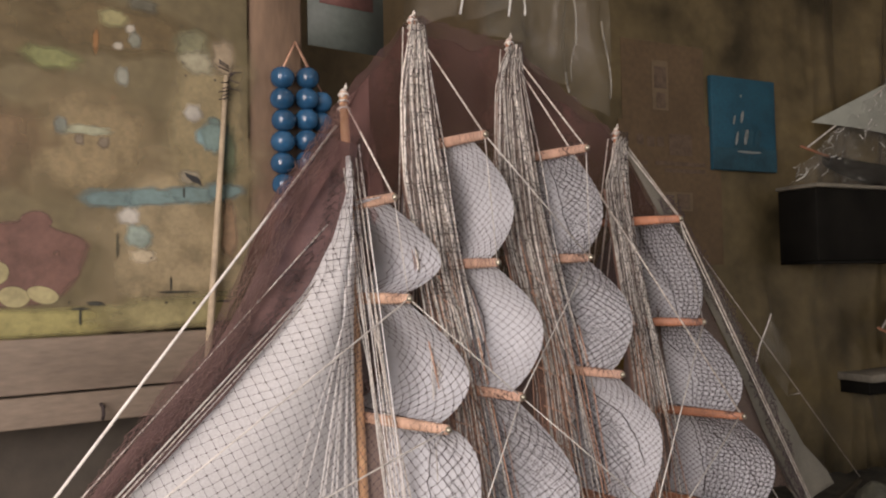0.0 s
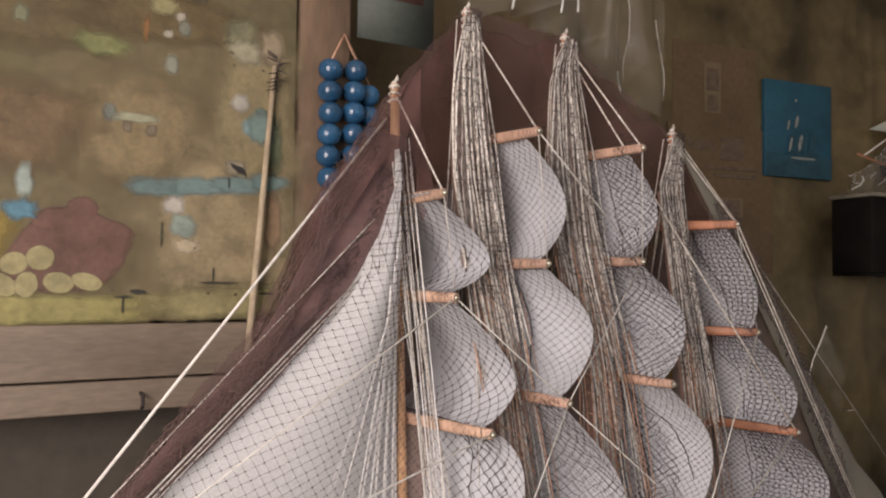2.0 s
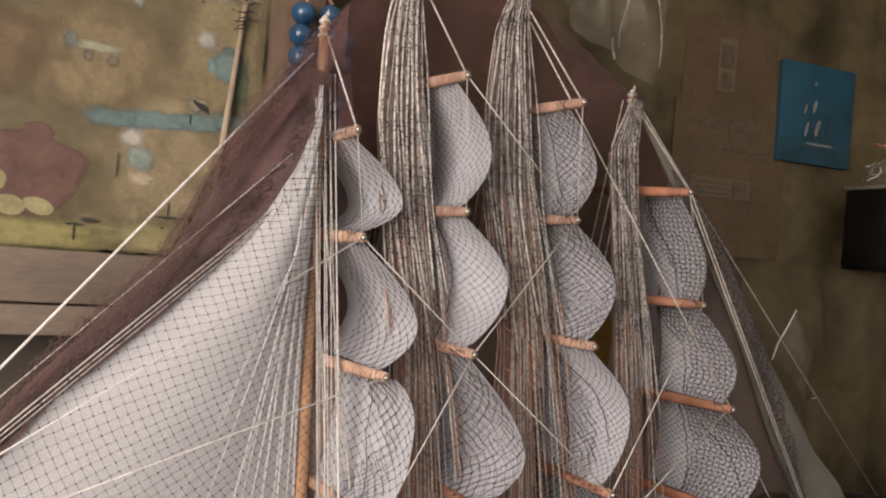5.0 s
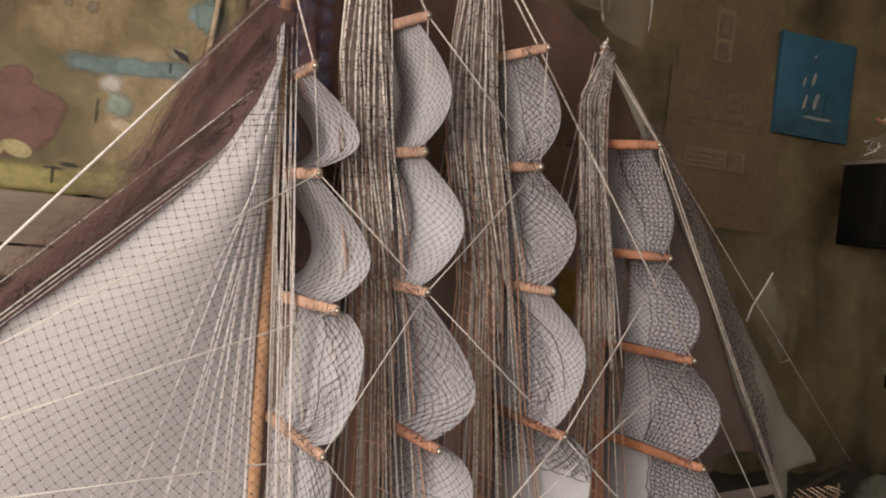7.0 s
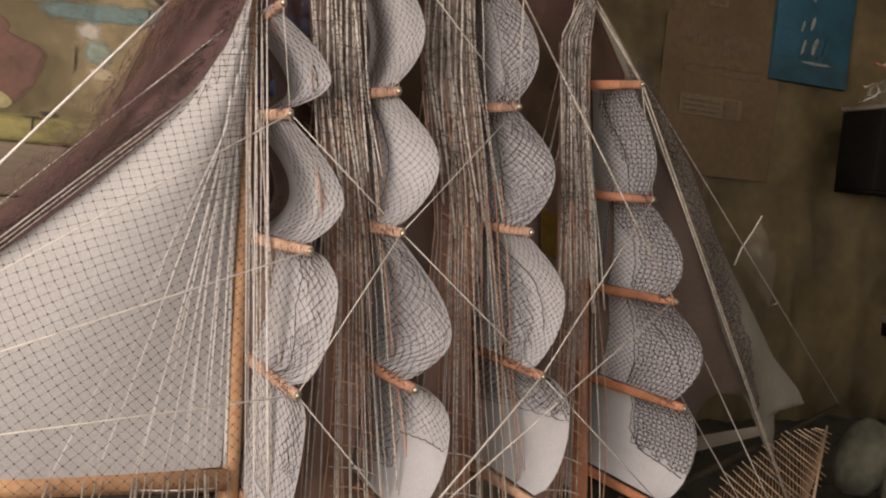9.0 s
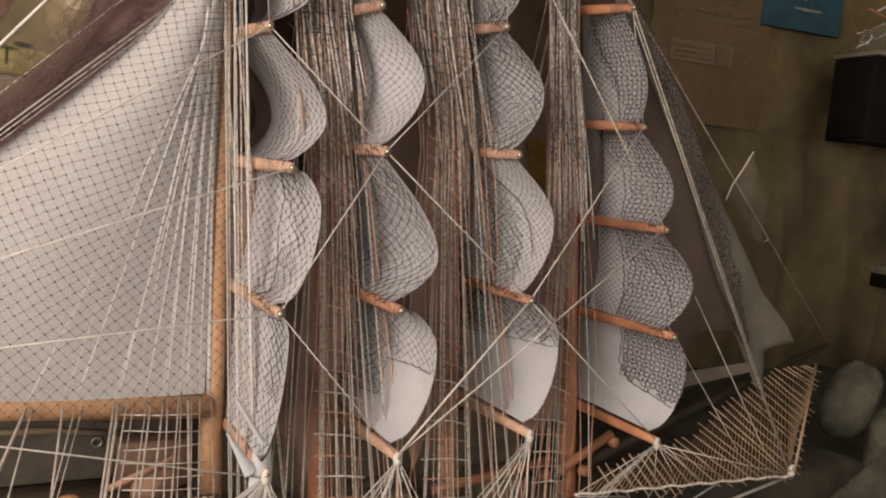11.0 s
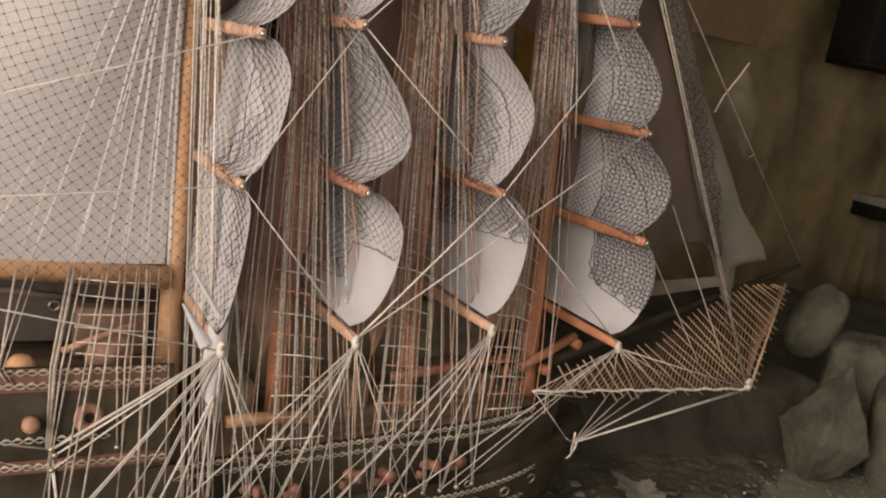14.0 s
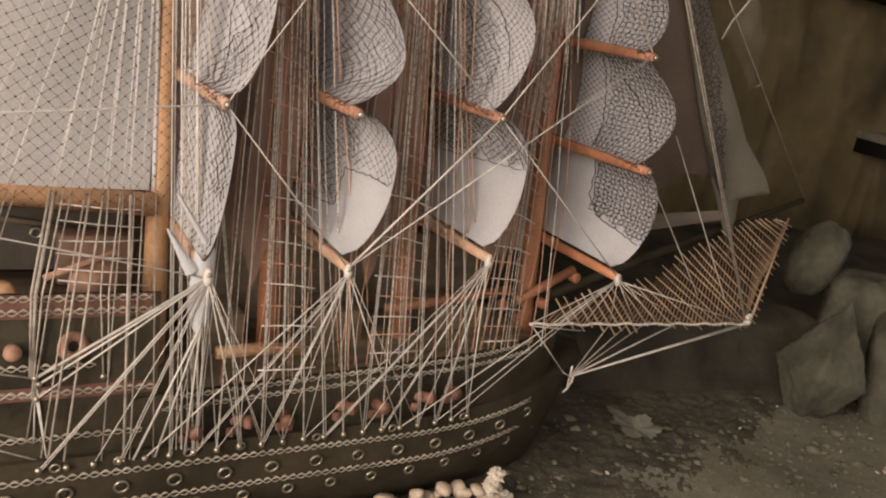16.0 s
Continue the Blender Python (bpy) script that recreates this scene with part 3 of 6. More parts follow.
for mi, m in enumerate(MASTS):
    (x0, z0), (x1, z1) = m["foot"], m["head"]
    mast = part("mast", Geo().tube([(x0 + (x1 - x0) * i / 8, 0, z0 + (z1 - z0) * i / 8) for i in range(9)], 0.0165, 12, 0.0055), PALE if mi == 0 else WOOD, ship, "tapered wooden mast")
    part("finial", Geo().ball((x1, 0, z1), 0.0042, 7, 5, (1, 1, 1.2)).ball((x1 + 0.002, -0.002, z1 + 0.006), 0.0028, 6, 5).ball((x1 - 0.003, -0.003, z1 - 0.005), 0.0036, 6, 5).tube([(x1, 0, z1), (x1 + 0.004, 0, z1 + 0.012)], 0.0009, 4), SPECK, mast, "cord-bound masthead finial")
    for k, (x, y, z) in enumerate(m["tips"]):
        xm = mast_x(m, z) + 0.018
        far = xm - (x - xm)
        rail = [Vector((x, -y, z)), Vector((xm, 0, z)), Vector((far, y, z))]

        def spar(s, t):
            c = rail[0].lerp(rail[1], s * 2) if s < 0.5 else rail[1].lerp(rail[2], s * 2 - 1)
            r, a = 0.0074 - 0.0016 * abs(2 * s - 1) ** 2, 2 * math.pi * t
            ca, sa = math.cos(a), math.sin(a)
            return c.x + 0.75 * r * math.copysign(abs(ca) ** 0.7, ca), c.y, c.z + r * math.copysign(abs(sa) ** 0.7, sa)
        g = Geo().grid(spar, 12, 12)
        g.f += [tuple(range(12)), tuple(12 * 13 + i for i in reversed(range(12)))]
        yard = part("yard", g, PINKISH if mi == 0 or (k == 4 and mi < 3) else WOOD if mi == 3 else PALE_YARD if k < 3 else YARD, ship, "wooden yard")
        for sx, sy in ((x, -y), (far, y)):
            part("knob", Geo().ball((sx, sy * 1.02, z), 0.0042, 8, 6), BRASS, yard, "round nail head")
    for k in range(4):
        g = Geo().grid(lambda s, t: sail_point(m, k, s, t), 22, 20)
        part("square_sail", g, SAIL, ship, "billowing white cloth square sail", solid=0.0007)


def pennant(s, t):
    w = 0.030 * (0.55 + 1.2 * t) * (1 - t) ** 0.7 + 0.003
    return 0.494 + (s - 0.5) * w, -0.174 + 0.02 * (s - 0.5) ** 2, 0.668 - 0.082 * t + 0.03 * abs(s - 0.45) * (1 - t) ** 3


part("sail_tail", Geo().grid(pennant, 6, 10), SAIL, ship, "white cloth tail hanging from a yard tip", solid=0.0007)


def strip(a, b, w0, w1):
    """Torn strip of cloth from a to b, w0 wide at a and w1 at b."""
    a, b = Vector(a), Vector(b)
    side = (b - a).cross(Vector((0, 1, 0))).normalized()
    return Geo().grid(lambda s, t: a.lerp(b, t) + side * ((s - 0.5) * (w0 + (w1 - w0) * t)) + Vector((0, -0.003 * math.sin(math.pi * s), 0)), 4, 10)


part("sail_tail", strip((0.463, -0.166, 0.740), (0.494, -0.170, 0.690), 0.003, 0.006), SAIL, ship, "white cloth strip above a yard tip", solid=0.0007)
part("sail_tail", strip((0.455, -0.167, 0.704), (0.482, -0.173, 0.658), 0.002, 0.014), SAIL, ship, "white cloth strip below a yard tip", solid=0.0007)


def spanker(s, t):
    """Fore-and-aft sail: s from the mast aft, t from the boom up."""
    z = 0.70 + (1.325 - 0.70) * t
    leech = 0.46 - 0.277 * max(0, (1.33 - z) / 0.385) ** 1.65 if z > 0.945 else 0.183 - 0.75 * (0.945 - z)
    luff = 0.464 - 0.014 * (z - 0.70)
    x = luff - s * (luff - min(leech, luff - 0.004))
    y = -0.028 * math.sin(math.pi * min(1, s * 1.1)) * (0.3 + math.sin(math.pi * t)) - 0.012
    return x, y, z


def on_sail(x, z, lift):
    """Point on the near face of the spanker, or before the mast beside it."""
    leech = 0.46 - 0.277 * max(0, (1.33 - z) / 0.385) ** 1.65 if z > 0.945 else 0.183 - 0.75 * (0.945 - z)
    f = min(1, max(0, (0.464 - x) / max(0.01, 0.464 - leech)))
    return Vector((x, -0.028 * math.sin(math.pi * min(1, f * 1.1)) * (0.3 + math.sin(math.pi * (z - 0.70) / 0.625)) - 0.012 - lift, z))


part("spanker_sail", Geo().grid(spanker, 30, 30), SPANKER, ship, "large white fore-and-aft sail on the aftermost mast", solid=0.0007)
part("boom", Geo().tube([(0.47, -0.012, 0.683), (0.2, -0.012, 0.697), (-0.06, -0.012, 0.71)], 0.0145, 12), PALE, ship, "pale orange wooden boom")


def sheet(corners, nu, nv, sag):
    """Cloth between four corners, with sag across."""
    a, b, c, d = [Vector(p) for p in corners]

    def fn(s, t):
        p = a * (1 - s) * (1 - t) + b * s * (1 - t) + c * s * t + d * (1 - s) * t
        return p + Vector((0, -sag * math.sin(math.pi * s) * math.sin(math.pi * t), 0))
    return Geo().grid(fn, nu, nv)


# outer jib: height, inner edge, outer edge
JIB_ROWS = [(1.375, 0.975, 0.99), (1.152, 1.145, 1.205), (1.035, 1.226, 1.29), (0.948, 1.274, 1.366), (0.881, 1.31, 1.422), (0.829, 1.341, 1.462), (0.796, 1.361, 1.503), (0.762, 1.383, 1.543), (0.731, 1.405, 1.567), (0.723, 1.409, 1.484), (0.655, 1.456, 1.496), (0.605, 1.484, 1.49)]


def rows_at(rows, z):
    for a, b in zip(rows, rows[1:]):
        if z >= b[0]:
            break
    q = (a[0] - z) / (a[0] - b[0])
    return [u + (v - u) * q for u, v in zip(a[1:], b[1:])]


def jib_point(s, t):
    z = 1.375 - 0.77 * t
    lo, hi = rows_at(JIB_ROWS, z)
    return lo + (hi - lo) * s, -0.012 * math.sin(math.pi * s) * math.sin(math.pi * t) - 0.02 * t * (1 - s), z + 0.004 * math.sin(9 * t) * s


part("jib", Geo().grid(jib_point, 10, 90), JIB, ship, "grey cloth jib drawn to the bowsprit", solid=0.0007)
FOOT = [(1.05, 0.80), (1.18, 0.70), (1.245, 0.676), (1.27, 0.715), (1.301, 0.757), (1.326, 0.767), (1.383, 0.763), (1.415, 0.733), (1.46, 0.67), (1.49, 0.618)]


def inner_jib(s, t):
    """Sheer cloth between the foremast and the forestay, its foot cut in an arch."""
    x = 1.05 + 0.44 * s
    for (xa, za), (xb, zb) in zip(FOOT, FOOT[1:]):
        if x <= xb:
            break
    low = za + (zb - za) * (x - xa) / (xb - xa)
    top = max(low + 0.004, 1.06 - 1.62 * (x - 1.21))
    return x, 0.004 - 0.008 * math.sin(math.pi * s) * math.sin(math.pi * t) - 0.018 * s, low + (top - low) * t


part("jib", Geo().grid(inner_jib, 60, 20), material("sheer_brown_jib_cloth", (0.225, 0.165, 0.132), 0.95, vary=0.2, scale=6, fine=600, bump=0.1, alpha=0.9, translucent=0.2), ship, "sheer brown inner jib with an arched foot")
part("cloth_strip", sheet([(1.27, -0.01, 0.692), (1.45, -0.018, 0.708), (1.45, -0.018, 0.690), (1.275, -0.01, 0.664)], 12, 4, 0.003), SHEER, ship, "sheer strip of cloth under the arched foot")
for a, b, za, zb in zip(MASTS, MASTS[1:], (0.985, 1.16, 1.20), (0.97, 1.15, 1.12)):
    part("staysail", sheet([(mast_x(a, za) + 0.012, 0.004, za), (mast_x(b, zb) - 0.012, 0.004, zb), (mast_x(b, 0.62) - 0.014, 0.006, 0.62), (mast_x(a, 0.66) + 0.014, 0.006, 0.66)], 14, 20, 0.006), VEIL, ship, "sheer brown staysail between two masts")
OCHRE = material("ochre_scrap_cloth", (0.21, 0.125, 0.022), 0.9, vary=0.25, scale=30, fine=200, bump=0.2)
part("cloth_scrap", sheet([(0.908, -0.012, 1.062), (0.95, -0.012, 1.05), (0.944, -0.012, 0.985), (0.916, -0.012, 1.0)], 6, 6, 0.004), OCHRE, ship, "small ochre cloth scrap tied behind a mast")
part("bowsprit", Geo().tube([(1.02, 0, 0.52), (1.35, 0, 0.63), (1.665, 0, 0.728)], 0.010, 8, 0.005), HULL, ship, "dark wooden bowsprit")

# hull: sections from stern to stem
def hull_half(x):
    b = 0.155
    if x > 0.78:
        b *= math.sqrt(max(0.0, 1 - ((x - 0.78) / 0.345) ** 2.2))
    if x < 0.3:
        b *= 1 - 0.22 * ((0.3 - x) / 0.35) ** 2
    return max(b, 0.004)


def rail_z(x):
    return 0.44 + (0.03 * max(0, (x - 0.75) / 0.4) ** 2)


def hull_point(s, t):
    x = -0.04 + 1.165 * s
    b = hull_half(x)
    z = 0.275 + (rail_z(x) - 0.275) * t
    y = -b * (0.62 + 0.38 * math.sin(math.pi / 2 * min(1, t * 1.35)))
    return x + 0.05 * t * t * max(0.0, s - 0.88) / 0.12, y, z


hull = Geo()
hull.grid(hull_point, 60, 10)
hull.grid(lambda s, t: (hull_point(s, t)[0], -hull_point(s, t)[1], hull_point(s, t)[2]), 60, 10, True)
hull.grid(lambda s, t: (hull_point(s, 1)[0], hull_point(s, 1)[1] * (1 - 2 * t), rail_z(-0.04 + 1.165 * s) - 0.004), 60, 4)
hull.grid(lambda s, t: (-0.04, hull_point(0, t)[1] * (1 - 2 * s), hull_point(0, t)[2]), 4, 10)
part("hull", hull, HULL, ship, "dark painted hull with silver braid bands")


def stern_y(x, z):
    """Half breadth of the stern's side, which leans inboard."""
    return min(0.142, hull_half(x) * 0.92) - 0.13 * (z - 0.43)


def on_stern(x, y, z):
    """Carries a point to the stern's leaning side."""
    d = -y - stern_y(x, z) - 0.003
    return Vector((x + 0.65 * d, y + d, z - 0.35 * d))


def bulwark(sgn, x0, x1, y, z0, z1a, z1b, thick=0.008, lean=0.0):
    """One side wall above the hull, outer face, top and inner face in one strip."""
    def fn(s, t):
        x = x0 + (x1 - x0) * s
        top = z1a + (z1b - z1a) * s
        q = min(y, hull_half(x) * 0.92)
        o, z = ((0, z0 + (top - z0) * t * 2.5) if t <= 0.4 else (thick, top) if t <= 0.6 else (thick, top - (top - z0) * (t - 0.6) * 2.5))
        return x, sgn * max(0.002, q - o - lean * (z - z0)), z
    return Geo().grid(fn, 24, 5, sgn > 0)


for sgn in (-1, 1):
    part("bulwark", bulwark(sgn, 0.44, 1.06, 0.14, 0.43, 0.495, 0.53), HULL, ship, "dark bulwark with braid along its top")
    part("quarterdeck_side", bulwark(sgn, -0.04, 0.465, 0.142, 0.43, 0.615, 0.612, lean=0.13), HULL, ship, "raised dark side of the stern deck")
DECK = material("worn_deck_planks", (0.20, 0.155, 0.105), 0.8, vary=0.4, scale=14, fine=120, stretch=(0.3, 3, 1), bump=0.3)
part("main_deck", Geo().grid(lambda s, t: (0.42 + 0.62 * s, -min(0.13, hull_half(0.42 + 0.62 * s) * 0.86) * (1 - 2 * t), 0.468 + 0.03 * s), 24, 4), DECK, ship, "worn brown main deck")
for x0, x1 in ((0.53, 0.60), (0.70, 0.775), (0.90, 0.985)):
    part("deck_house", Geo().box((x0, 0.0, 0.468), (x1, 0.075, 0.53), bevel=0.003), DECK, ship, "low dark deck house")
part("stern_deck", Geo().box((-0.04, -0.112, 0.56), (0.45, 0.112, 0.568)), DECK, ship, "worn raised stern deck")

PINS = [0.346 + 0.0265 * i for i in range(21)]


def pin_at(x):
    return Vector((x, -hull_half(x) - 0.004, rail_z(x) - 0.008))


for x in PINS:
    part("pin", Geo().ball(pin_at(x), 0.0038, 8, 6), BRASS, ship, "round metal pin")


def line(a, b, r=0.0009, mat=None, name="rigging_line", sag=0.0):
    a, b = Vector(a), Vector(b)
    mid = (a + b) / 2 - Vector((0, 0, sag))
    return part(name, Geo().tube((a, mid, b) if sag else (a, b), r, 4), mat or ROPE, ship)


def under_net(foot, rail_x, boom_x, top_x, top_z, r, broad):
    """Line from a pin over the stern rail to the boom and on up the spanker, sunk in its cloth under the net; a duller
    copy below the boom, a white one above.
    """
    up = [on_sail(boom_x + (top_x - boom_x) * i / 12, 0.70 + (top_z - 0.70) * i / 12, -0.75 * broad) for i in range(13)]
    part("rigging_line", Geo().tube([Vector(foot)] + ([Vector((rail_x, -0.124, 0.617))] if foot[2] < 0.6 else []) + [on_sail(boom_x, 0.70, 0.012)], r * 0.9, 5), DULL_LINE, ship)
    if broad:
        part("rigging_line", Geo().tube(up, broad, 8, broad * 0.7), WHITE_LINE, ship)


rnd = random.Random(11)
FEET = [(0.338, 0.408, 0.608, 0.121), (0.585, 0.645, 0.505, 0.138), (0.725, 0.79, 0.515, 0.138), (0.895, 0.95, 0.522, 0.13)]


# spread of each near shroud bundle: height, aft edge, forward edge
SPREAD = [
    [(1.40, 0.446, 0.464), (1.20, 0.425, 0.462), (0.90, 0.365, 0.405), (0.61, 0.32, 0.385)],
    [(1.515, 0.554, 0.574), (1.425, 0.532, 0.577), (1.295, 0.523, 0.588), (1.175, 0.532, 0.60), (0.96, 0.562, 0.640), (0.505, 0.545, 0.705)],
    [(1.51, 0.726, 0.746), (1.46, 0.696, 0.742), (1.33, 0.68, 0.755), (1.235, 0.678, 0.763), (1.035, 0.708, 0.800), (0.51, 0.69, 0.865)],
    [(1.395, 0.948, 0.966), (1.31, 0.905, 0.949), (1.22, 0.909, 0.951), (0.97, 0.912, 0.978), (0.73, 0.89, 1.0), (0.52, 0.86, 1.0)],
]


def waist(mi, s, z):
    """Point of a bundle at height z, s from its aft to its forward edge."""
    rows = SPREAD[mi]
    for (za, a0, a1), (zb, b0, b1) in zip(rows, rows[1:]):
        if z >= zb:
            break
    q = min(1, max(0, (za - z) / (za - zb)))
    lo, hi, hz = a0 + (b0 - a0) * q, a1 + (b1 - a1) * q, MASTS[mi]["head"][1]
    return Vector((lo + (hi - lo) * s, -0.012 - 0.124 * (hz - z) / (hz - 0.5), z))


def veil_foot(s):
    """Lower edge of the net inside a bundle, shaped to leave the sails clear from the camera: near the deck aft, high
    and ragged forward.
    """
    q = min(1, max(0, (s - 0.35) / 0.5))
    return 0.64 + 0.50 * q * q * (3 - 2 * q) + 0.025 * math.sin(31 * s)


TAN_LINE = material("pale_tan_line", (0.74, 0.69, 0.625), 0.9, vary=0.3, scale=120, fine=600, bump=0.2, spread=0.25)
for mi, m in enumerate(MASTS):
    hz, count = m["head"][1], (0, 25, 25, 22)[mi]
    for n in range(count):
        s = -0.12 + 1.24 * (n + rnd.uniform(0.2, 0.8)) / count
        z0, z1 = hz - 0.006 - 0.012 * rnd.random(), FEET[mi][2]
        if n % 2:
            z1 = hz - 0.42 - 0.1 * rnd.random()
        elif n % 8 != 2:
            z0 = hz - 0.28 - 0.16 * rnd.random()
        drift = 0 if n % 2 == 0 else 1 / count
        pts = [waist(mi, min(1.15, max(-0.15, s + drift * (i / 12) ** 2 + 0.04 * math.sin(n * 2.4 + i * 0.7))), z0 + (z1 - z0) * i / 12) for i in range(13)]
        part("shroud", Geo().tube(pts, rnd.choice((0.0005, 0.0007, 0.0010)) * (1.5 if n % 2 else 1), 4), (SPECK if n % 4 == 1 else TAN_LINE) if n % 2 else SPECK if n % 8 == 2 else ROPE_OLD, ship)
    if mi:
        for width, length in ((0.9, 0.32), (0.7, 0.43), (0.45, 0.54)):
            part("shroud_core", Geo().grid(lambda s, t: waist(mi, 0.5 + width * (s - 0.5), hz - 0.015 - length * t) + Vector((0, 0.004 + 0.0015 * math.sin(23 * s) + 0.004 * (1 - width), 0)), 8, 16), CORE, ship, "mass of fine white threads inside the shrouds")
        part("shroud_veil", Geo().grid(lambda s, t: waist(mi, -0.03 + 0.97 * s, hz - 0.10 - (hz - 0.10 - veil_foot(s)) * t) + Vector((0, 0.007 + 0.002 * math.sin(19 * s), 0)), 20, 34), SHROUD_VEIL, ship, "sheer red-brown net gathered inside the shrouds")


for mi, m in enumerate(MASTS):
    fx0, fx1, fz, fy = FEET[mi]
    hx, hz = m["head"]
    for sgn in (-1, 1):
        shrouds = []
        for i in range(6):
            foot = Vector((fx0 + (fx1 - fx0) * i / 5, sgn * fy, fz))
            top = Vector((hx + (i - 2.5) * 0.0036, sgn * 0.009, hz - (0.095 if mi == 0 else 0.012) - 0.012 * (i * 7 % 10)))
            shrouds.append((foot, top))
            if mi == 0 and sgn < 0:
                continue
            line(foot, top, 0.0007 if i % 2 else 0.0009, SPECK, "shroud")
        if mi == 0 and sgn < 0:
            continue
        for j in range(8 if mi == 0 else 26):
            t = 0.015 + 0.0255 * j + rnd.uniform(-0.002, 0.002)
            p = [f.lerp(tp, t) for f, tp in shrouds]
            part("ratline", Geo().tube([p[0] + (p[0] - p[-1]) * (rnd.uniform(0.03, 0.12) + 0.3 * t), p[3] - Vector((0, 0, rnd.uniform(0, 0.002))), p[-1] + (p[-1] - p[0]) * (rnd.uniform(0.03, 0.1) + 0.3 * t)], 0.0006 if mi == 0 else 0.0009, 4), (ROPE_OLD if j % 2 or j > 9 else TAN_LINE) if mi else ROPE, ship)
    n = 0
    for px in PINS:
        if -0.145 < px - mast_x(m, 0.45) < 0.075:
            top = Vector((hx + 0.0016 * (n - 4) + (0.005 if mi else 0), -0.010, hz - (0.10 if mi == 0 else 0.07) - 0.02 * (n * 3 % 7)))
            if mi == 0 and px < 0.46:
                continue
            line(pin_at(px), top, 0.0011 if n % 2 else 0.0008, SPECK if n % 2 else ROPE)
            if n % 3 == 0:
                line(pin_at(px) + Vector((0.003, 0, 0.001)), top + Vector((0.004, 0, -0.03)), 0.0006)
            n += 1
    for n in range(3):
        z = hz - 0.004 - 0.009 * n
        part("binding", Geo().ring((mast_x(m, z), 0, z), 0.0062 + 0.0004 * n, 0.0016, (0.1, 0.15, 1), 10, 5), ROPE, ship, "white cord binding at the masthead")
    x, y, z = m["tips"][-1]
    part("rope_knot", Geo().ball((x, -y - 0.002, z - 0.003), 0.0062, 8, 6, (0.9, 0.9, 1.5)), ROPE, ship, "white thread wound round a yard tip")
    reach = (0.17, 0.19, 0.19, 0.27)[mi]
    for n, px in enumerate(PINS):
        if abs(px - x + 0.035) < reach and (n * 7 + mi * 3) % 10 < 7:
            line(pin_at(px), (x + rnd.uniform(-0.002, 0.002), -y - 0.002, z - 0.004 + rnd.uniform(-0.004, 0.003)), 0.0009 if n % 4 == 0 else 0.00056)
            if n % 3 == 0 and mi < 3:
                line(pin_at(px) + Vector((0.003, 0, 0)), (x, -y - 0.002, z - 0.008), 0.0007)

for fx in (0.44, 0.463, 0.495):
    line(pin_at(fx), (0.495, -0.178, 0.60), 0.0014)

# white falls beside the aftermost mast, from the rail to its head
for n in range(7):
    a = Vector((0.480 + 0.0060 * n, -0.156, 0.436))
    b = Vector((0.457 + 0.0026 * n, -0.013, 1.27 + 0.012 * (n * 4 % 7)))
    mid = a.lerp(b, 0.5) + Vector((0.004 * math.sin(n * 2.0), 0, 0))
    part("rigging_line", Geo().tube((a, mid, b), (0.0006, 0.0008, 0.0011)[n % 3], 5, 0.0007), WHITE_LINE if n % 3 == 2 else SPECK, ship)

# stern quarter lines, braces and stays
e1 = (0.498, -0.178, 0.653)
for q, r in (((0.327, -0.155, 0.534), 0.0017), ((0.330, -0.157, 0.528), 0.0012), ((0.329, -0.157, 0.511), 0.001), ((0.346, -0.157, 0.436), 0.001)):
    q = on_stern(*q)
    line(e1, q, r)
    part("pin", Geo().ball(q, 0.0036, 8, 6), BRASS, ship, "round metal pin")
for a, b_ in (((0.327, -0.155, 0.534), (0.331, -0.158, 0.461)), ((0.329, -0.157, 0.511), (0.346, -0.159, 0.436)), ((0.327, -0.155, 0.534), (0.346, -0.159, 0.436)), ((0.327, -0.155, 0.534), (0.12, -0.14, 0.575)), ((0.329, -0.157, 0.511), (0.12, -0.14, 0.56)), ((0.331, -0.158, 0.461), (0.12, -0.14, 0.545)), ((0.346, -0.159, 0.436), (0.12, -0.145, 0.53))):
    line(on_stern(*a), on_stern(*b_), 0.0011)
STERN_LINES = [(0.20, 0.62, 0.205, 0.267, 0.0024), (0.225, 0.62, 0.229, 0.273, 0.0014), (0.268, 0.612, 0.273, 0.304, 0.0019), (0.281, 0.606, 0.288, 0.317, 0.0012), (0.286, 0.606, 0.293, 0.325, 0.0010), (0.324, 0.535, 0.337, 0.358, 0.0020), (0.326, 0.534, 0.341, 0.363, 0.0026), (0.328, 0.510, 0.347, 0.372, 0.0014), (0.328, 0.463, 0.354, 0.380, 0.0012), (0.348, 0.447, 0.370, 0.394, 0.0010), (0.355, 0.446, 0.376, 0.399, 0.0016), (0.370, 0.440, 0.390, 0.413, 0.0016), (0.395, 0.530, 0.402, 0.418, 0.0012), (0.400, 0.530, 0.410, 0.431, 0.0012), (0.407, 0.435, 0.416, 0.434, 0.0010), (0.430, 0.432, 0.429, 0.442, 0.0022), (0.430, 0.432, 0.431, 0.446, 0.0010), (0.436, 0.432, 0.439, 0.456, 0.0012), (0.461, 0.431, 0.456, 0.47, 0.0010)]
for n, (fx, fz, rx, bx, r) in enumerate(STERN_LINES):
    foot = on_stern(fx, -0.152, fz) if fz > 0.45 else Vector((fx, -0.159, fz))
    under_net(foot, rx, bx, 0.437 + 0.0045 * (n * 3 % 4), 1.13 + 0.028 * (n * 2 % 5), r * 0.85, (0.0038, 0, 0.0028)[n % 3])
    if fx in (0.395, 0.430):
        part("pin", Geo().ball(foot, 0.0036, 8, 6), BRASS, ship, "round metal pin")
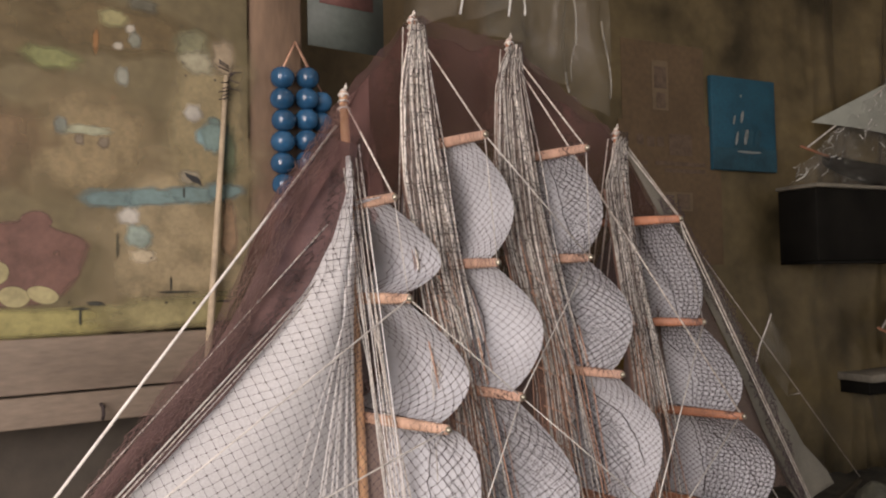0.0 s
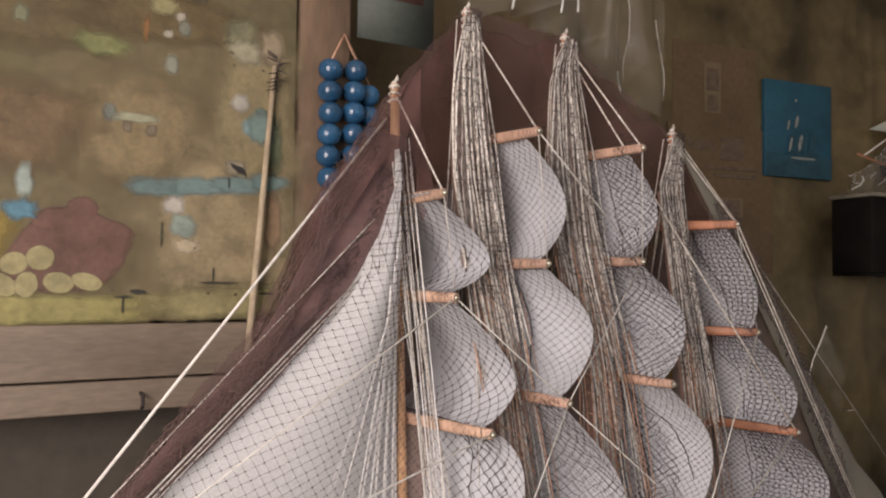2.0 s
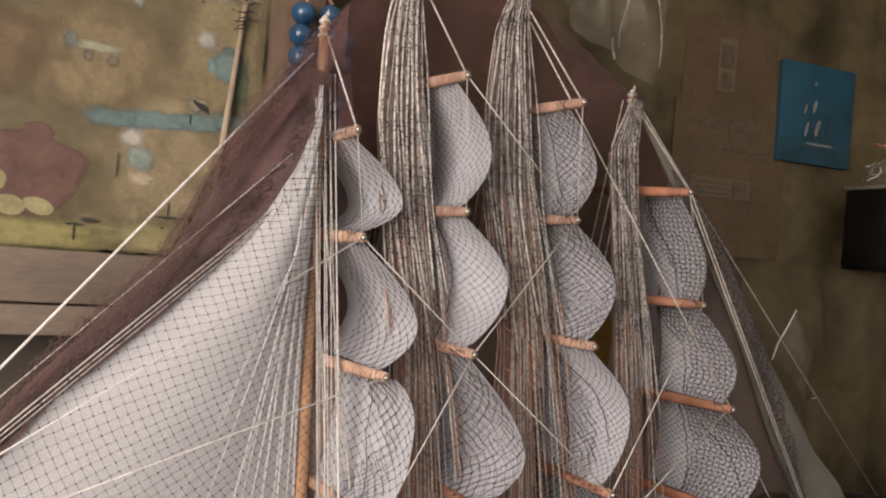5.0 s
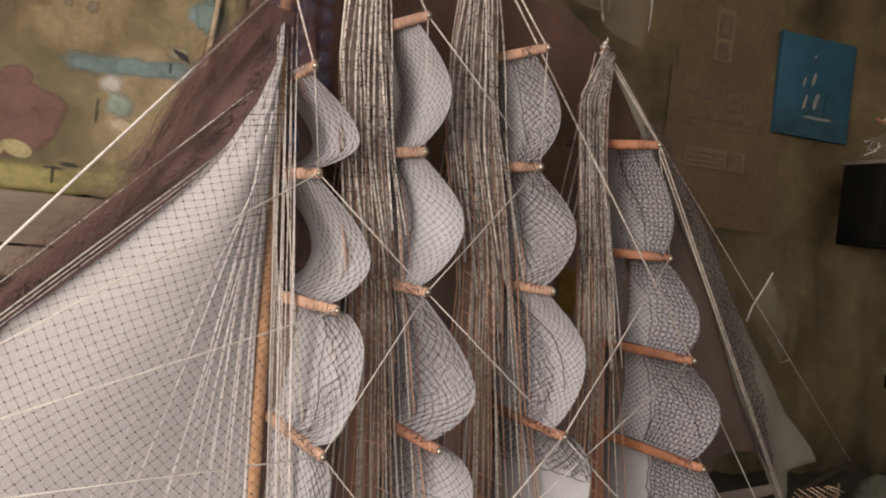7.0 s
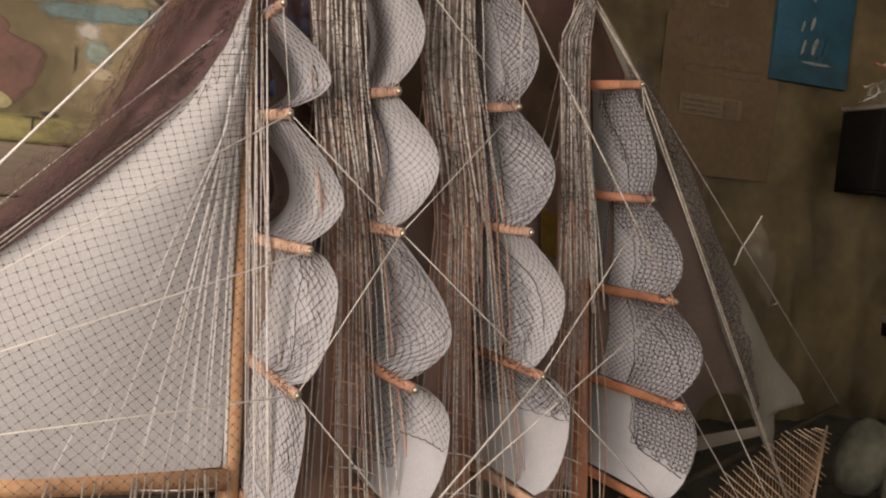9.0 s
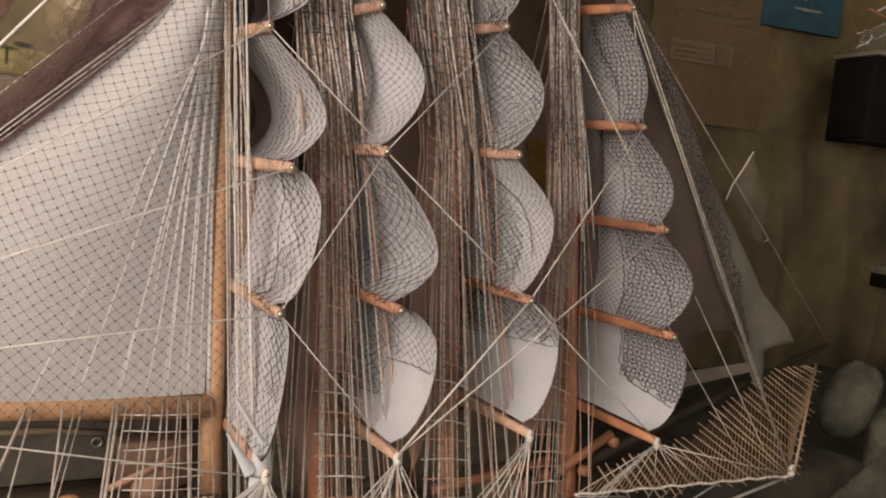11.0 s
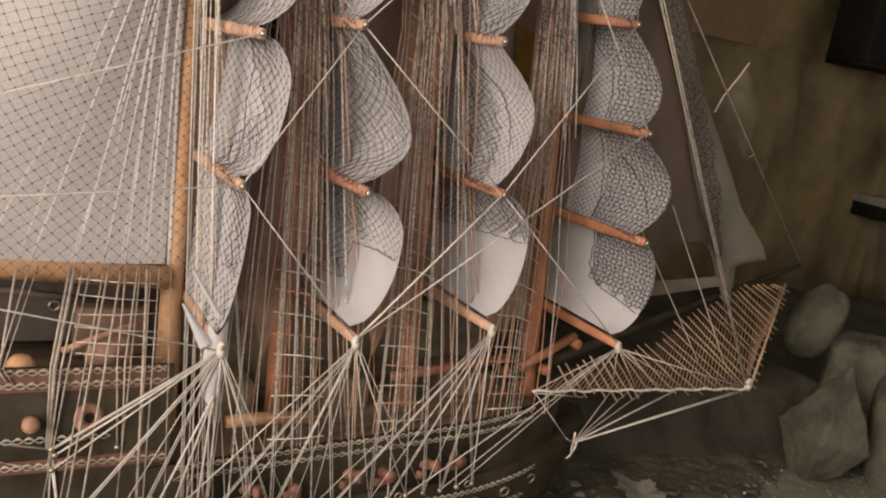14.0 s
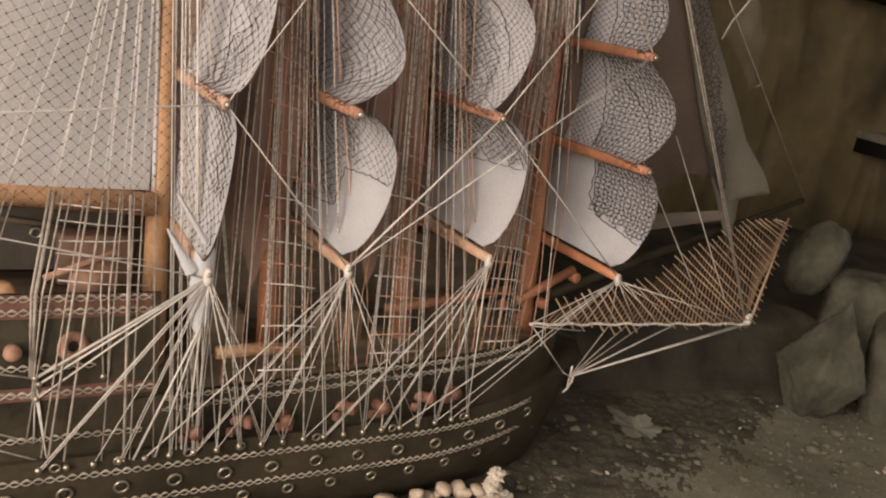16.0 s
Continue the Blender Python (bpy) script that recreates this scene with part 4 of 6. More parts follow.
for za, zb in ((0.688, 0.684), (0.673, 0.667), (0.654, 0.655), (0.643, 0.637), (0.629, 0.625), (0.619, 0.613), (0.604, 0.602), (0.594, 0.592)):
    pts = [Vector((x, -0.159 + (z - 0.53) * 0.765, z)) for x, z in ((0.366 - 0.004 * rnd.random(), za), (0.408, (za + zb) / 2 - 0.0012), (0.451 + 0.004 * rnd.random(), zb))]
    part("ratline", Geo().tube(pts, 0.0008, 4), TAN_LINE, ship)
line((0.05, 0.0, 0.865), (0.445, 0.0, 1.365), 0.0021)
for k in range(3):
    line((-0.02, -0.02 - 0.002 * k, 0.76 - 0.006 * k), (0.45, -0.02, 1.211 - 0.006 * k), (0.0011, 0.0008, 0.0006)[k], SPECK if k == 1 else ROPE)
line((-0.02, -0.015, 0.787), (0.44, -0.01, 1.252), 0.0009, SPECK)
line((0.499, -0.18, 0.836), (0.0, -0.05, 0.745), 0.0011)
line(e1, (0.0, -0.05, 0.72), 0.0010)
line((0.492, -0.092, 1.144), (0.0, -0.04, 0.80), 0.0011)
line((0.515, -0.135, 0.990), (0.0, -0.04, 0.775), 0.0011)
line((0.956, 0, 1.40), (1.665, 0, 0.735), 0.0011, DULL_LINE)
line((1.022, -0.074, 1.257), (1.44, -0.125, 0.536), 0.0013, DULL_LINE)
line((1.03, -0.07, 1.24), (1.436, -0.123, 0.54), 0.0007, SPECK)
line((0.957, -0.008, 1.395), (1.022, -0.074, 1.257), 0.0012, DULL_LINE)
line((1.26, -0.03, 0.83), (1.40, -0.10, 0.57), 0.0009)
line((1.19, -0.03, 0.80), (1.33, -0.10, 0.58), 0.0009)


def brace(a, b_, r=0.0009):
    xa, ya, za = MASTS[a[0]]["tips"][a[1]]
    xb, yb, zb = MASTS[b_[0]]["tips"][b_[1]]
    line((xa, -ya, za), (xb, -yb, zb), r)


for a, b_ in (((0, 1), (1, 2)), ((1, 2), (0, 3)), ((1, 2), (2, 3)), ((1, 2), (2, 1)), ((1, 0), (2, 1)), ((2, 3), (3, 1)), ((0, 3), (1, 4)), ((2, 3), (3, 4)) ):
    brace(a, b_)
brace((1, 4), (2, 3), 0.0015)
line((0.652, -0.183, 0.665), (1.066, -0.140, 0.946), 0.001)
line((0.734, 0, 1.50), (1.066, -0.144, 0.946), 0.0012, SPECK)
for m in MASTS:
    x, y, z = m["tips"][0]
    line((x, -y, z), (m["head"][0], 0, m["head"][1] - 0.01), 0.0012, SPECK)
    line((x, -y, z), (m["tips"][1][0], -m["tips"][1][1], m["tips"][1][2]), 0.0007)

# silver braid, portholes, deck gear
def braid(fn, x0, x1, amp=0.0032, pitch=0.022, r=0.0007):
    """Two waved strands that cross like a plait, each broad and flat at its crests."""
    n = int((x1 - x0) / pitch * 10)
    for ph in (0, math.pi):
        rows = []
        for i in range(n + 1):
            x = x0 + (x1 - x0) * i / n
            y, z = fn(x)
            w = math.sin(2 * math.pi * x / pitch + ph)
            rows.append((Vector((x, y, z + amp * w)), r + 0.0011 * max(0.0, w) ** 2))

        def strand(s, t):
            c, wide = rows[min(n, round(s * n))]
            a = 2 * math.pi * t
            return c.x, c.y + r * math.cos(a), c.z + wide * math.sin(a)
        part("braid", Geo().grid(strand, n, 6), BRAID, ship, "silver plaited braid")


def on_hull(z):
    def fn(x):
        b_ = hull_half(x)
        t = (z - 0.275) / (rail_z(x) - 0.275)
        return -b_ * (0.62 + 0.38 * math.sin(math.pi / 2 * min(1, t * 1.35))) - 0.0015, z + 0.03 * max(0, (x - 0.75) / 0.4) ** 2
    return fn


BAND = material("red_brown_ribbon", (0.13, 0.06, 0.042), 0.8, vary=0.3, scale=40, fine=200, bump=0.2)
part("ribbon", Geo().grid(lambda s, t: (0.455 * s, -stern_y(0.455 * s, 0.589 + 0.025 * t) - 0.0012, 0.589 + 0.025 * t), 24, 2), BAND, ship, "red-brown ribbon under the braid")
part("ribbon", Geo().grid(lambda s, t: (0.46 * s, -stern_y(0.46 * s, 0.501 + 0.014 * t) - 0.0012, 0.501 + 0.014 * t), 24, 2), BAND, ship, "red-brown ribbon under the braid")
for z in (0.417, 0.376):
    braid(on_hull(z), 0.0, 1.09)
for x0, x1, z in ((0.0, 0.455, 0.610), (0.0, 0.455, 0.596), (0.0, 0.40, 0.537), (0.0, 0.46, 0.508), (0.0, 0.45, 0.458)):
    braid(lambda x, z=z: (-stern_y(x, z) - 0.0022, z), x0, x1, 0.003, 0.021)
for dz in (-0.002, -0.016):
    braid(lambda x, dz=dz: (-min(0.14, hull_half(x) * 0.92) - 0.0015, 0.495 + 0.035 * (x - 0.44) / 0.62 + dz), 0.47, 0.99, 0.0026, 0.021)
for i in range(15):
    x = 0.20 + 0.0575 * i
    for z, R in ((0.397, 0.0074), (0.356, 0.0064)):
        y, zz = on_hull(z)(x + (0.028 if z < 0.38 else 0))
        port = part("porthole", Geo().ring((x + (0.028 if z < 0.38 else 0), y, zz), R, 0.0016, (0, 1, 0.15), 16, 6), BRASS, ship, "dull metal porthole ring")
        part("pane", Geo().lathe((x + (0.028 if z < 0.38 else 0), y + 0.002, zz), (0, -1, -0.15), [(0, R), (0.0015, R)], 14), HULL, port)
for x in (0.362, 0.425, 0.50, 0.56, 0.655, 0.76, 0.87):
    part("deadeye", Geo().ring((x, -hull_half(x) - 0.003, 0.432 + 0.03 * max(0, (x - 0.75) / 0.4) ** 2), 0.0048, 0.0013, (0, 1, 0.1), 12, 5), BRASS, ship, "small metal ring")


def cannon(x, y, z, turn):
    m_ = Matrix.Translation((x, y, z)) @ Matrix.Rotation(turn, 4, "Z") @ Matrix.Scale(1.35, 4)
    d = m_.to_3x3() @ Vector((0, -1, 0.12))
    g = Geo().lathe(m_ @ Vector((0, 0.014, 0)), d, [(0, 0.005), (0.004, 0.0098), (0.026, 0.0086), (0.044, 0.0068), (0.047, 0.0088), (0.053, 0.008)], 10)
    c = part("cannon", g, GEAR, ship, "small turned wooden cannon")
    part("carriage", Geo().box((-0.008, -0.012, -0.012), (0.008, 0.014, -0.004), m_, bevel=0.001), GEAR, c)


for x, z, turn in ((0.50, 0.447, 0.2), (0.55, 0.45, 0.7), (0.62, 0.45, -0.2), (0.686, 0.456, 0.5), (0.74, 0.454, 0.1), (0.797, 0.458, 0.6), (0.848, 0.465, 0.0)):
    cannon(x, -0.128, z + 0.003, turn)
part("deck_spar", Geo().tube([(0.545, -0.07, 0.512), (0.60, -0.068, 0.513), (0.655, -0.066, 0.508)], 0.0085, 8), PALE, ship, "loose wooden spar on deck")
part("deck_spar", Geo().tube([(0.79, -0.03, 0.545), (0.90, -0.028, 0.556), (1.0, -0.025, 0.567)], 0.0075, 8), WOOD, ship, "loose wooden spar on deck")
part("deck_spar", Geo().tube([(1.015, -0.03, 0.55), (1.07, -0.028, 0.577), (1.118, -0.025, 0.60)], 0.0075, 8), WOOD, ship, "loose wooden spar on deck")
for x, z in ((1.065, 0.545), (1.119, 0.588), (0.99, 0.545)):
    part("deck_block", Geo().lathe((x, -0.03, z), (0.2, -1, 0.1), [(-0.008, 0.006), (-0.006, 0.0085), (0.006, 0.0085), (0.008, 0.006)], 10), WOOD, ship, "round wooden block")
part("capstan", Geo().lathe((0.311, -0.075, 0.568), (0, 0, 1), [(0, 0.012), (0.008, 0.0145), (0.022, 0.0175), (0.034, 0.015), (0.042, 0.009)], 12), PALE, ship, "round wooden keg bound with cord")
for ax in ((0, 0, 1), (1, 0.2, 0)):
    part("keg_cord", Geo().ring((0.311, -0.075, 0.589), 0.0162, 0.0012, ax, 18, 5), NET, ship)
part("wooden_ring", Geo().ring(on_stern(0.359, -0.156, 0.568), 0.0112, 0.0056, (0.25, -1, 0.3), 18, 8), DUSTY, ship, "turned wooden ring like a lifebuoy")
part("drum", Geo().lathe((0.401, -0.045, 0.598), (0.25, -1, 0.3), [(0, 0.022), (0.003, 0.026), (0.014, 0.026), (0.016, 0.022), (0.0165, 0.011), (0.019, 0.010)], 22), DUSTY, ship, "red-brown wooden drum on the stern deck")
part("deck_spar", Geo().tube([(0.352, -0.06, 0.609), (0.425, -0.06, 0.640)], 0.0042, 8, 0.0032), DUSTY, ship, "thin wooden spar on the stern deck")
part("peg", Geo().lathe(on_stern(0.306, -0.150, 0.565), (0, -1, 0.2), [(0, 0.008), (0.012, 0.009), (0.02, 0.006)], 10), DUSTY, ship, "wooden peg in the stern side")
part("far_rail", Geo().box((0.46, 0.10, 0.468), (1.03, 0.112, 0.615), bevel=0.003), DECK, ship, "dark wooden rail board along the far side of the deck")
GREYBOARD = material("grey_olive_board", (0.090, 0.077, 0.058), 0.8, vary=0.35, scale=9, fine=90, bump=0.25)
part("stern_rail", Geo().box((-0.04, 0.07, 0.5685), (0.455, 0.085, 0.715), bevel=0.003), GREYBOARD, ship, "grey-olive rail board along the far side")
part("moulding", Geo().tube([(-0.03, 0.068, 0.648), (0.30, 0.068, 0.638), (0.40, 0.068, 0.624)], 0.0042, 8), DECK, ship, "worn moulding along the rail board")
part("deck_house", Geo().box((0.372, 0.016, 0.5685), (0.458, 0.055, 0.632), bevel=0.004), material("stained_red_brown_box", (0.15, 0.088, 0.060), 0.75, vary=0.35, scale=14, fine=120, bump=0.25), ship, "low red-brown box on the stern deck")
for x in (0.20, 0.352, 0.43):
    part("hawse_ring", Geo().ring((x, 0.068, 0.618), 0.006, 0.0018, (0, 1, 0), 12, 5), BRASS, ship)
g = Geo().tube([(1.09, -0.105, 0.47), (1.088, -0.107, 0.436)], 0.0016, 5)
g.tube([(1.098, -0.104, 0.455), (1.096, -0.105, 0.442), (1.088, -0.107, 0.432), (1.078, -0.110, 0.428)], 0.0024, 6, 0.0010)
part("anchor", g, SPECK, ship, "small hanging metal anchor")
line((1.09, -0.105, 0.53), (0.975, -0.125, 0.553), 0.0012)
for q in ((1.44, -0.125, 0.533), (1.43, -0.123, 0.533), (1.27, -0.125, 0.543)):
    line((1.09, -0.105, 0.452), q, 0.0014)
for x in (1.13, 1.17, 1.21):
    line((1.09, -0.105, 0.452), (x, -0.122, 0.549), 0.0008, DULL_LINE)
line((0.975, -0.125, 0.556), (1.06, -0.12, 0.47), 0.0012)
line((1.06, -0.12, 0.47), (1.09, -0.105, 0.452), 0.0012)
for n in range(7):
    line((1.066, -0.179, 0.642), (0.975 + 0.05 * n, -0.125, 0.556 - 0.001 * n), 0.0008)
line((1.066, -0.179, 0.642), (1.43, -0.122, 0.537), 0.0010)
part("edge_rope", Geo().tube([(0.97 + 0.475 * i / 40, -0.1285 + 0.0012 * math.sin(i * 2.1), 0.557 - 0.021 * i / 40 + 0.0014 * math.sin(i * 1.3)) for i in range(41)], 0.0021, 6), SPECK, ship, "cane edge of the bow lattice")
part("edge_rope", Geo().tube([(1.445, -0.127, 0.536), (1.64, 0, 0.69)], 0.0026, 6), CANE, ship, "cane edge of the bow lattice")
part("rope_knot", Geo().ball((1.44, -0.126, 0.538), 0.006, 8, 6, (1.4, 0.9, 0.9)).ball((1.447, -0.122, 0.547), 0.0055, 8, 6).ball((1.434, -0.128, 0.549), 0.0045, 8, 6), SPECK, ship, "lump of knotted white line")

# cane lattice under the bowsprit: canes fanned from its inner edge to the outer one, over thinner crossing canes
INNER = [(1.03, -0.108, 0.577), (1.156, -0.094, 0.589), (1.236, -0.084, 0.598), (1.31, -0.061, 0.624), (1.418, -0.034, 0.656), (1.533, -0.009, 0.683), (1.635, -0.003, 0.688)]
OUTER = [(0.975, -0.125, 0.556), (1.274, -0.126, 0.543), (1.44, -0.125, 0.536), (1.507, -0.079, 0.593), (1.557, -0.054, 0.622), (1.64, 0.0, 0.69)]
LEAD = [(1.03, 1.045), (1.156, 1.18), (1.236, 1.32), (1.31, 1.425), (1.418, 1.50), (1.533, 1.59), (1.64, 1.645)]


def along(rows, x):
    for a, b in zip(rows, rows[1:]):
        if x <= b[0]:
            break
    q = (x - a[0]) / (b[0] - a[0])
    return [u + (v - u) * q for u, v in zip(a, b)]


lattice = new("cane_lattice")
lattice.parent = ship
for i in range(36):
    x = 1.035 + 0.575 * i / 35 + rnd.uniform(-0.003, 0.003)
    a, b = Vector(along(INNER, x)), Vector(along(OUTER, along(LEAD, x)[1]))
    d = (b - a).normalized()
    part("cane", Geo().tube((a - d * rnd.uniform(0.004, 0.016), a.lerp(b, 0.5) + Vector((0, 0, rnd.uniform(-0.002, 0.002))), b + d * rnd.uniform(0.004, 0.02)), rnd.uniform(0.0011, 0.0016), 4), CANE, lattice)
for i in range(64):
    x = 1.0 + 0.60 * i / 63
    a, b = Vector(along(OUTER, x)), Vector(along(INNER, min(1.63, x + 0.05 + 0.10 * (i / 63))))
    part("cane", Geo().tube((a + Vector((0, 0.003, -0.003)), b + Vector((0, 0.003, -0.003))), 0.0012, 4), CANE_OLD, lattice)

# ---- nets ----
FINE_NET = material("fine_dark_net_thread", (0.088, 0.060, 0.060), 0.9, vary=0.3, scale=30, fine=400, bump=0)


def net_thing(geo, label, mat=None):
    nt = part("draped_net", geo, mat or NET, None)
    nt.matrix_world = SHIP_M
    return tagged(nt, label, "net", group="draped nets", kind="stuff")


def over_sail(m, k, lift, slack=0.0):
    """Surface just aft of sail k: s over the near 0.58 of its breadth, t down."""
    def fn(s, t):
        x, y, z = sail_point(m, k, s * 0.58, t)
        return x - lift + slack * math.sin(23 * t + 7 * s) * math.sin(math.pi * s), y - 0.75 * lift * (1 - s), z
    return fn


def merge(into, geo):
    b = len(into.v)
    into.v += geo.v
    into.f += [tuple(b + i for i in f) for f in geo.f]


# lower hem of the net on each column's last sail, and reach of the gathered, doubled folds from the near edge
def hem(mi, s):
    near = s < 0.42
    return (1.0, 0.46 if near else 0.78, 0.36 + 0.10 * s, 0.74 - 0.25 * s)[mi] + 0.02 * math.sin(s * 40 + mi)


def doubled(mi, k, s, t):
    if mi == 0:
        return (k == 2 and 0.12 < s < 0.42 + 0.1 * math.sin(9 * t)) or (k == 3 and s < 0.25 and t < 0.6)
    if mi == 1:
        return (k == 2 and s < 0.35 + 0.35 * t) or (k == 3 and 0.30 < s < 0.62)
    if mi == 2:
        return (k == 0 and s < 0.52) or (k == 1 and s < 0.62) or (k == 2 and abs(s - 0.62 + 0.30 * t) < 0.10 + 0.10 * t) or k == 3
    return (k == 0 and s < 0.30 + 0.9 * (1 - t)) or (k == 1 and s < 0.52 + 1.0 * max(0, 0.45 - t)) or (k == 2 and s < 0.56) or k == 3


for mi, m in enumerate(MASTS):
    cell = (0.0080, 0.0062, 0.0052, 0.0050)[mi]
    plain, folds = Geo(), Geo()
    for k in range(4):
        (xa, ya, za), (xb, yb, zb) = m["tips"][k], m["tips"][k + 1]
        nu, nv = round(0.58 * (ya + yb) / cell), round(1.12 * (za - zb) / cell)
        last = k == 3
        merge(plain, net_lines(over_sail(m, k, 0.0035), nu, nv, (0.00027, 0.00021, 0.00022, 0.00028)[mi], knot=4.4 if mi < 2 else 4.4, wobble=0.0007,
                               keep=lambda s, t: (not last or t < hem(mi, s)) and not (mi == 3 and s > (0.95, 0.95, 0.80, 0.50)[k])))
        merge(folds, net_lines(over_sail(m, k, 0.0065, 0.002), round(nu * (0.66 if mi == 3 else 0.9)), round(nv * (0.66 if mi == 3 else 0.9)), (0.00040, 0.00040, 0.00046, 0.00050)[mi], diagonal=mi != 3, knot=2.0, wobble=0.0013 if mi == 3 else 0.0022,
                               keep=lambda s, t: doubled(mi, k, s, t) and (not last or t < hem(mi, s)) and s < (0.52 if last and mi == 3 else 1.1)))
    net_thing(plain, "dark knotted fishing net draped over a column of sails", FINE_NET)
    net_thing(folds, "gathered folds of dark knotted net over billowing sails")

# dark selvedge cords of the gathered net: mast, sail, and the line across it
for mi, k, run in ((3, 0, ((0.95, 0.05), (0.55, 0.55), (0.42, 1.0))), (3, 1, ((0.95, 0.02), (0.54, 0.45), (0.50, 1.0))), (3, 2, ((0.56, 0.0), (0.57, 0.5), (0.50, 1.0))), (3, 2, ((0.42, 0.25), (0.22, 0.6), (0.10, 0.8))),
                   (3, 3, ((0.50, 0.0), (0.53, 0.45), (0.40, 0.64), (0.0, 0.74))), (2, 1, ((0.62, 0.0), (0.60, 0.5), (0.45, 1.0))), (2, 0, ((0.52, 0.0), (0.52, 0.6), (0.30, 1.0))), (2, 2, ((0.66, 0.0), (0.55, 0.4), (0.40, 1.0))),
                   (2, 2, ((0.62, 0.0), (0.30, 0.35), (0.12, 0.75))), (2, 3, ((0.95, 0.45), (0.5, 0.41), (0.0, 0.36))), (1, 3, ((0.95, 0.78), (0.62, 0.78), (0.42, 0.77), (0.41, 0.48), (0.2, 0.46), (0.0, 0.46))), (1, 1, ((0.55, 0.0), (0.53, 0.5), (0.50, 1.0))), (0, 2, ((0.40, 0.0), (0.45, 0.5), (0.25, 1.0)))):
    fn, pts = over_sail(MASTS[mi], k, 0.008), []
    for (sa, ta), (sb, tb) in zip(run, run[1:]):
        for i in range(14):
            q = i / 14
            pts.append(Vector(fn(sa + (sb - sa) * q + 0.006 * math.sin(5.1 * i), ta + (tb - ta) * q + 0.016 * abs(math.sin(1.9 * i)))))
    net_thing(Geo().tube(pts, 0.0006, 4), "dark drawn edge of a knotted net across a sail")


def leech_x(z):
    return 0.46 - 0.277 * max(0, (1.33 - z) / 0.385) ** 1.65 if z > 0.945 else 0.183 - 0.75 * (0.945 - z)


def spanker_net(s, t):
    """Square mesh lying aslant on the big sail, eased by a slow warp."""
    w = noise.noise_vector(Vector((s * 3, t * 3, 5))) * 0.012
    turn, reach = -0.3 + 1.25 * s, 0.38 + 0.74 * t
    x, z = 0.85 - reach * math.cos(turn) + w.x, 1.22 - reach * math.sin(turn) + w.y
    p = on_sail(x, z, 0.011 + 0.008 * min(1, max(0, (0.718 - z) / 0.01)))
    return p.x, p.y, p.z


def on_spanker(s, t):
    x, y, z = spanker_net(s, t)
    return 0.676 < z < 1.33 and leech_x(z) - 0.012 < x < 0.497 and x > -0.12


net_thing(net_lines(spanker_net, 78, 71, 0.00020, diagonal=False, keep=on_spanker, wobble=0.0006, knot=6.2), "dark knotted fishing net draped over the large aft sail", FINE_NET)


def peak_net(s, t):
    """Second layer of the net, drawn tight down the mast from its head."""
    z = 1.345 - 0.30 * t
    x = 0.463 - (0.012 + 0.080 * t) * s
    return x + 0.002 * math.sin(30 * t + 5 * s), -0.031 - 0.014 * math.sin(math.pi * s) * t, z - 0.02 * s * t


net_thing(net_lines(peak_net, 6, 25, 0.0003, diagonal=False, wobble=0.0008, knot=2.4), "dark doubled net drawn tight below the aftermost masthead")

for mi, m in enumerate(MASTS):
    hx, hz = m["head"]

    def bundle(s, t, mi=mi, hx=hx, hz=hz):
        z = hz - 0.006 - t * (0.26, 0.56, 0.60, 0.60)[mi] * (hz - 0.5)
        p = waist(mi, s * 1.06 - 0.03, z)
        return p.x, p.y - 0.004 - 0.004 * math.sin(math.pi * s), p.z
    if mi:
        bars = part("draped_net", net_lines(bundle, 9, 96, 0.00042, diagonal=False, keep=lambda s, t: t < 0.7 and noise.noise(Vector((s * 17, t * 120, mi))) > -0.08, wobble=0.0020), NET, None)
        bars.matrix_world = SHIP_M
        tagged(bars, "dark knotted net drawn tight round the upper shrouds", "net", group="draped nets", kind="stuff")
        nt = part("draped_net", net_lines(bundle, 12, 84, 0.00022, wobble=0.0015), NET, None)
        nt.matrix_world = SHIP_M
        tagged(nt, "dark knotted net wrapped round the shrouds of a mast", "net", group="draped nets", kind="stuff")

sleeves = Geo()
for m in MASTS:
    for x, y, z in m["tips"][:-1]:
        xm = mast_x(m, z) + 0.018

        def sleeve(s, t, x=x, y=y, z=z, xm=xm):
            q, a = 0.42 * s ** 1.3, 2 * math.pi * t
            return x + (xm - x) * q + 0.0080 * math.cos(a), -y * (1 - q) + 0.002 * math.cos(a), z + 0.0092 * math.sin(a)
        bit = net_lines(sleeve, 12, 6, 0.00018, wobble=0.0016)
        base = len(sleeves.v)
        sleeves.v += bit.v
        sleeves.f += [tuple(base + i for i in f) for f in bit.f]
nt = part("draped_net", sleeves, FINE_NET, None)
nt.matrix_world = SHIP_M
tagged(nt, "shreds of dark net caught on the yard tips", "net", group="draped nets", kind="stuff")


def leech_gather(s, t):
    z = 0.80 + 0.50 * t
    return leech_x(z) - 0.022 + 0.03 * s + 0.004 * math.sin(31 * t), -0.012, z + 0.01 * s


nt = part("draped_net", net_lines(leech_gather, 8, 150, 0.0003, wobble=0.003), NET, None)
nt.matrix_world = SHIP_M
tagged(nt, "edge of dark net gathered along the aft sail", "net", group="draped nets", kind="stuff")


def jib_gather(s, t):
    z = 1.30 - 0.55 * t
    wide = 0.036 * min(1.0, max(0.15, (z - 0.74) / 0.12))
    return rows_at(JIB_ROWS, z)[0] - 0.006 + wide * s + 0.003 * math.sin(40 * t), -0.022 - 0.02 * t, z - 0.010 + 0.016 * s


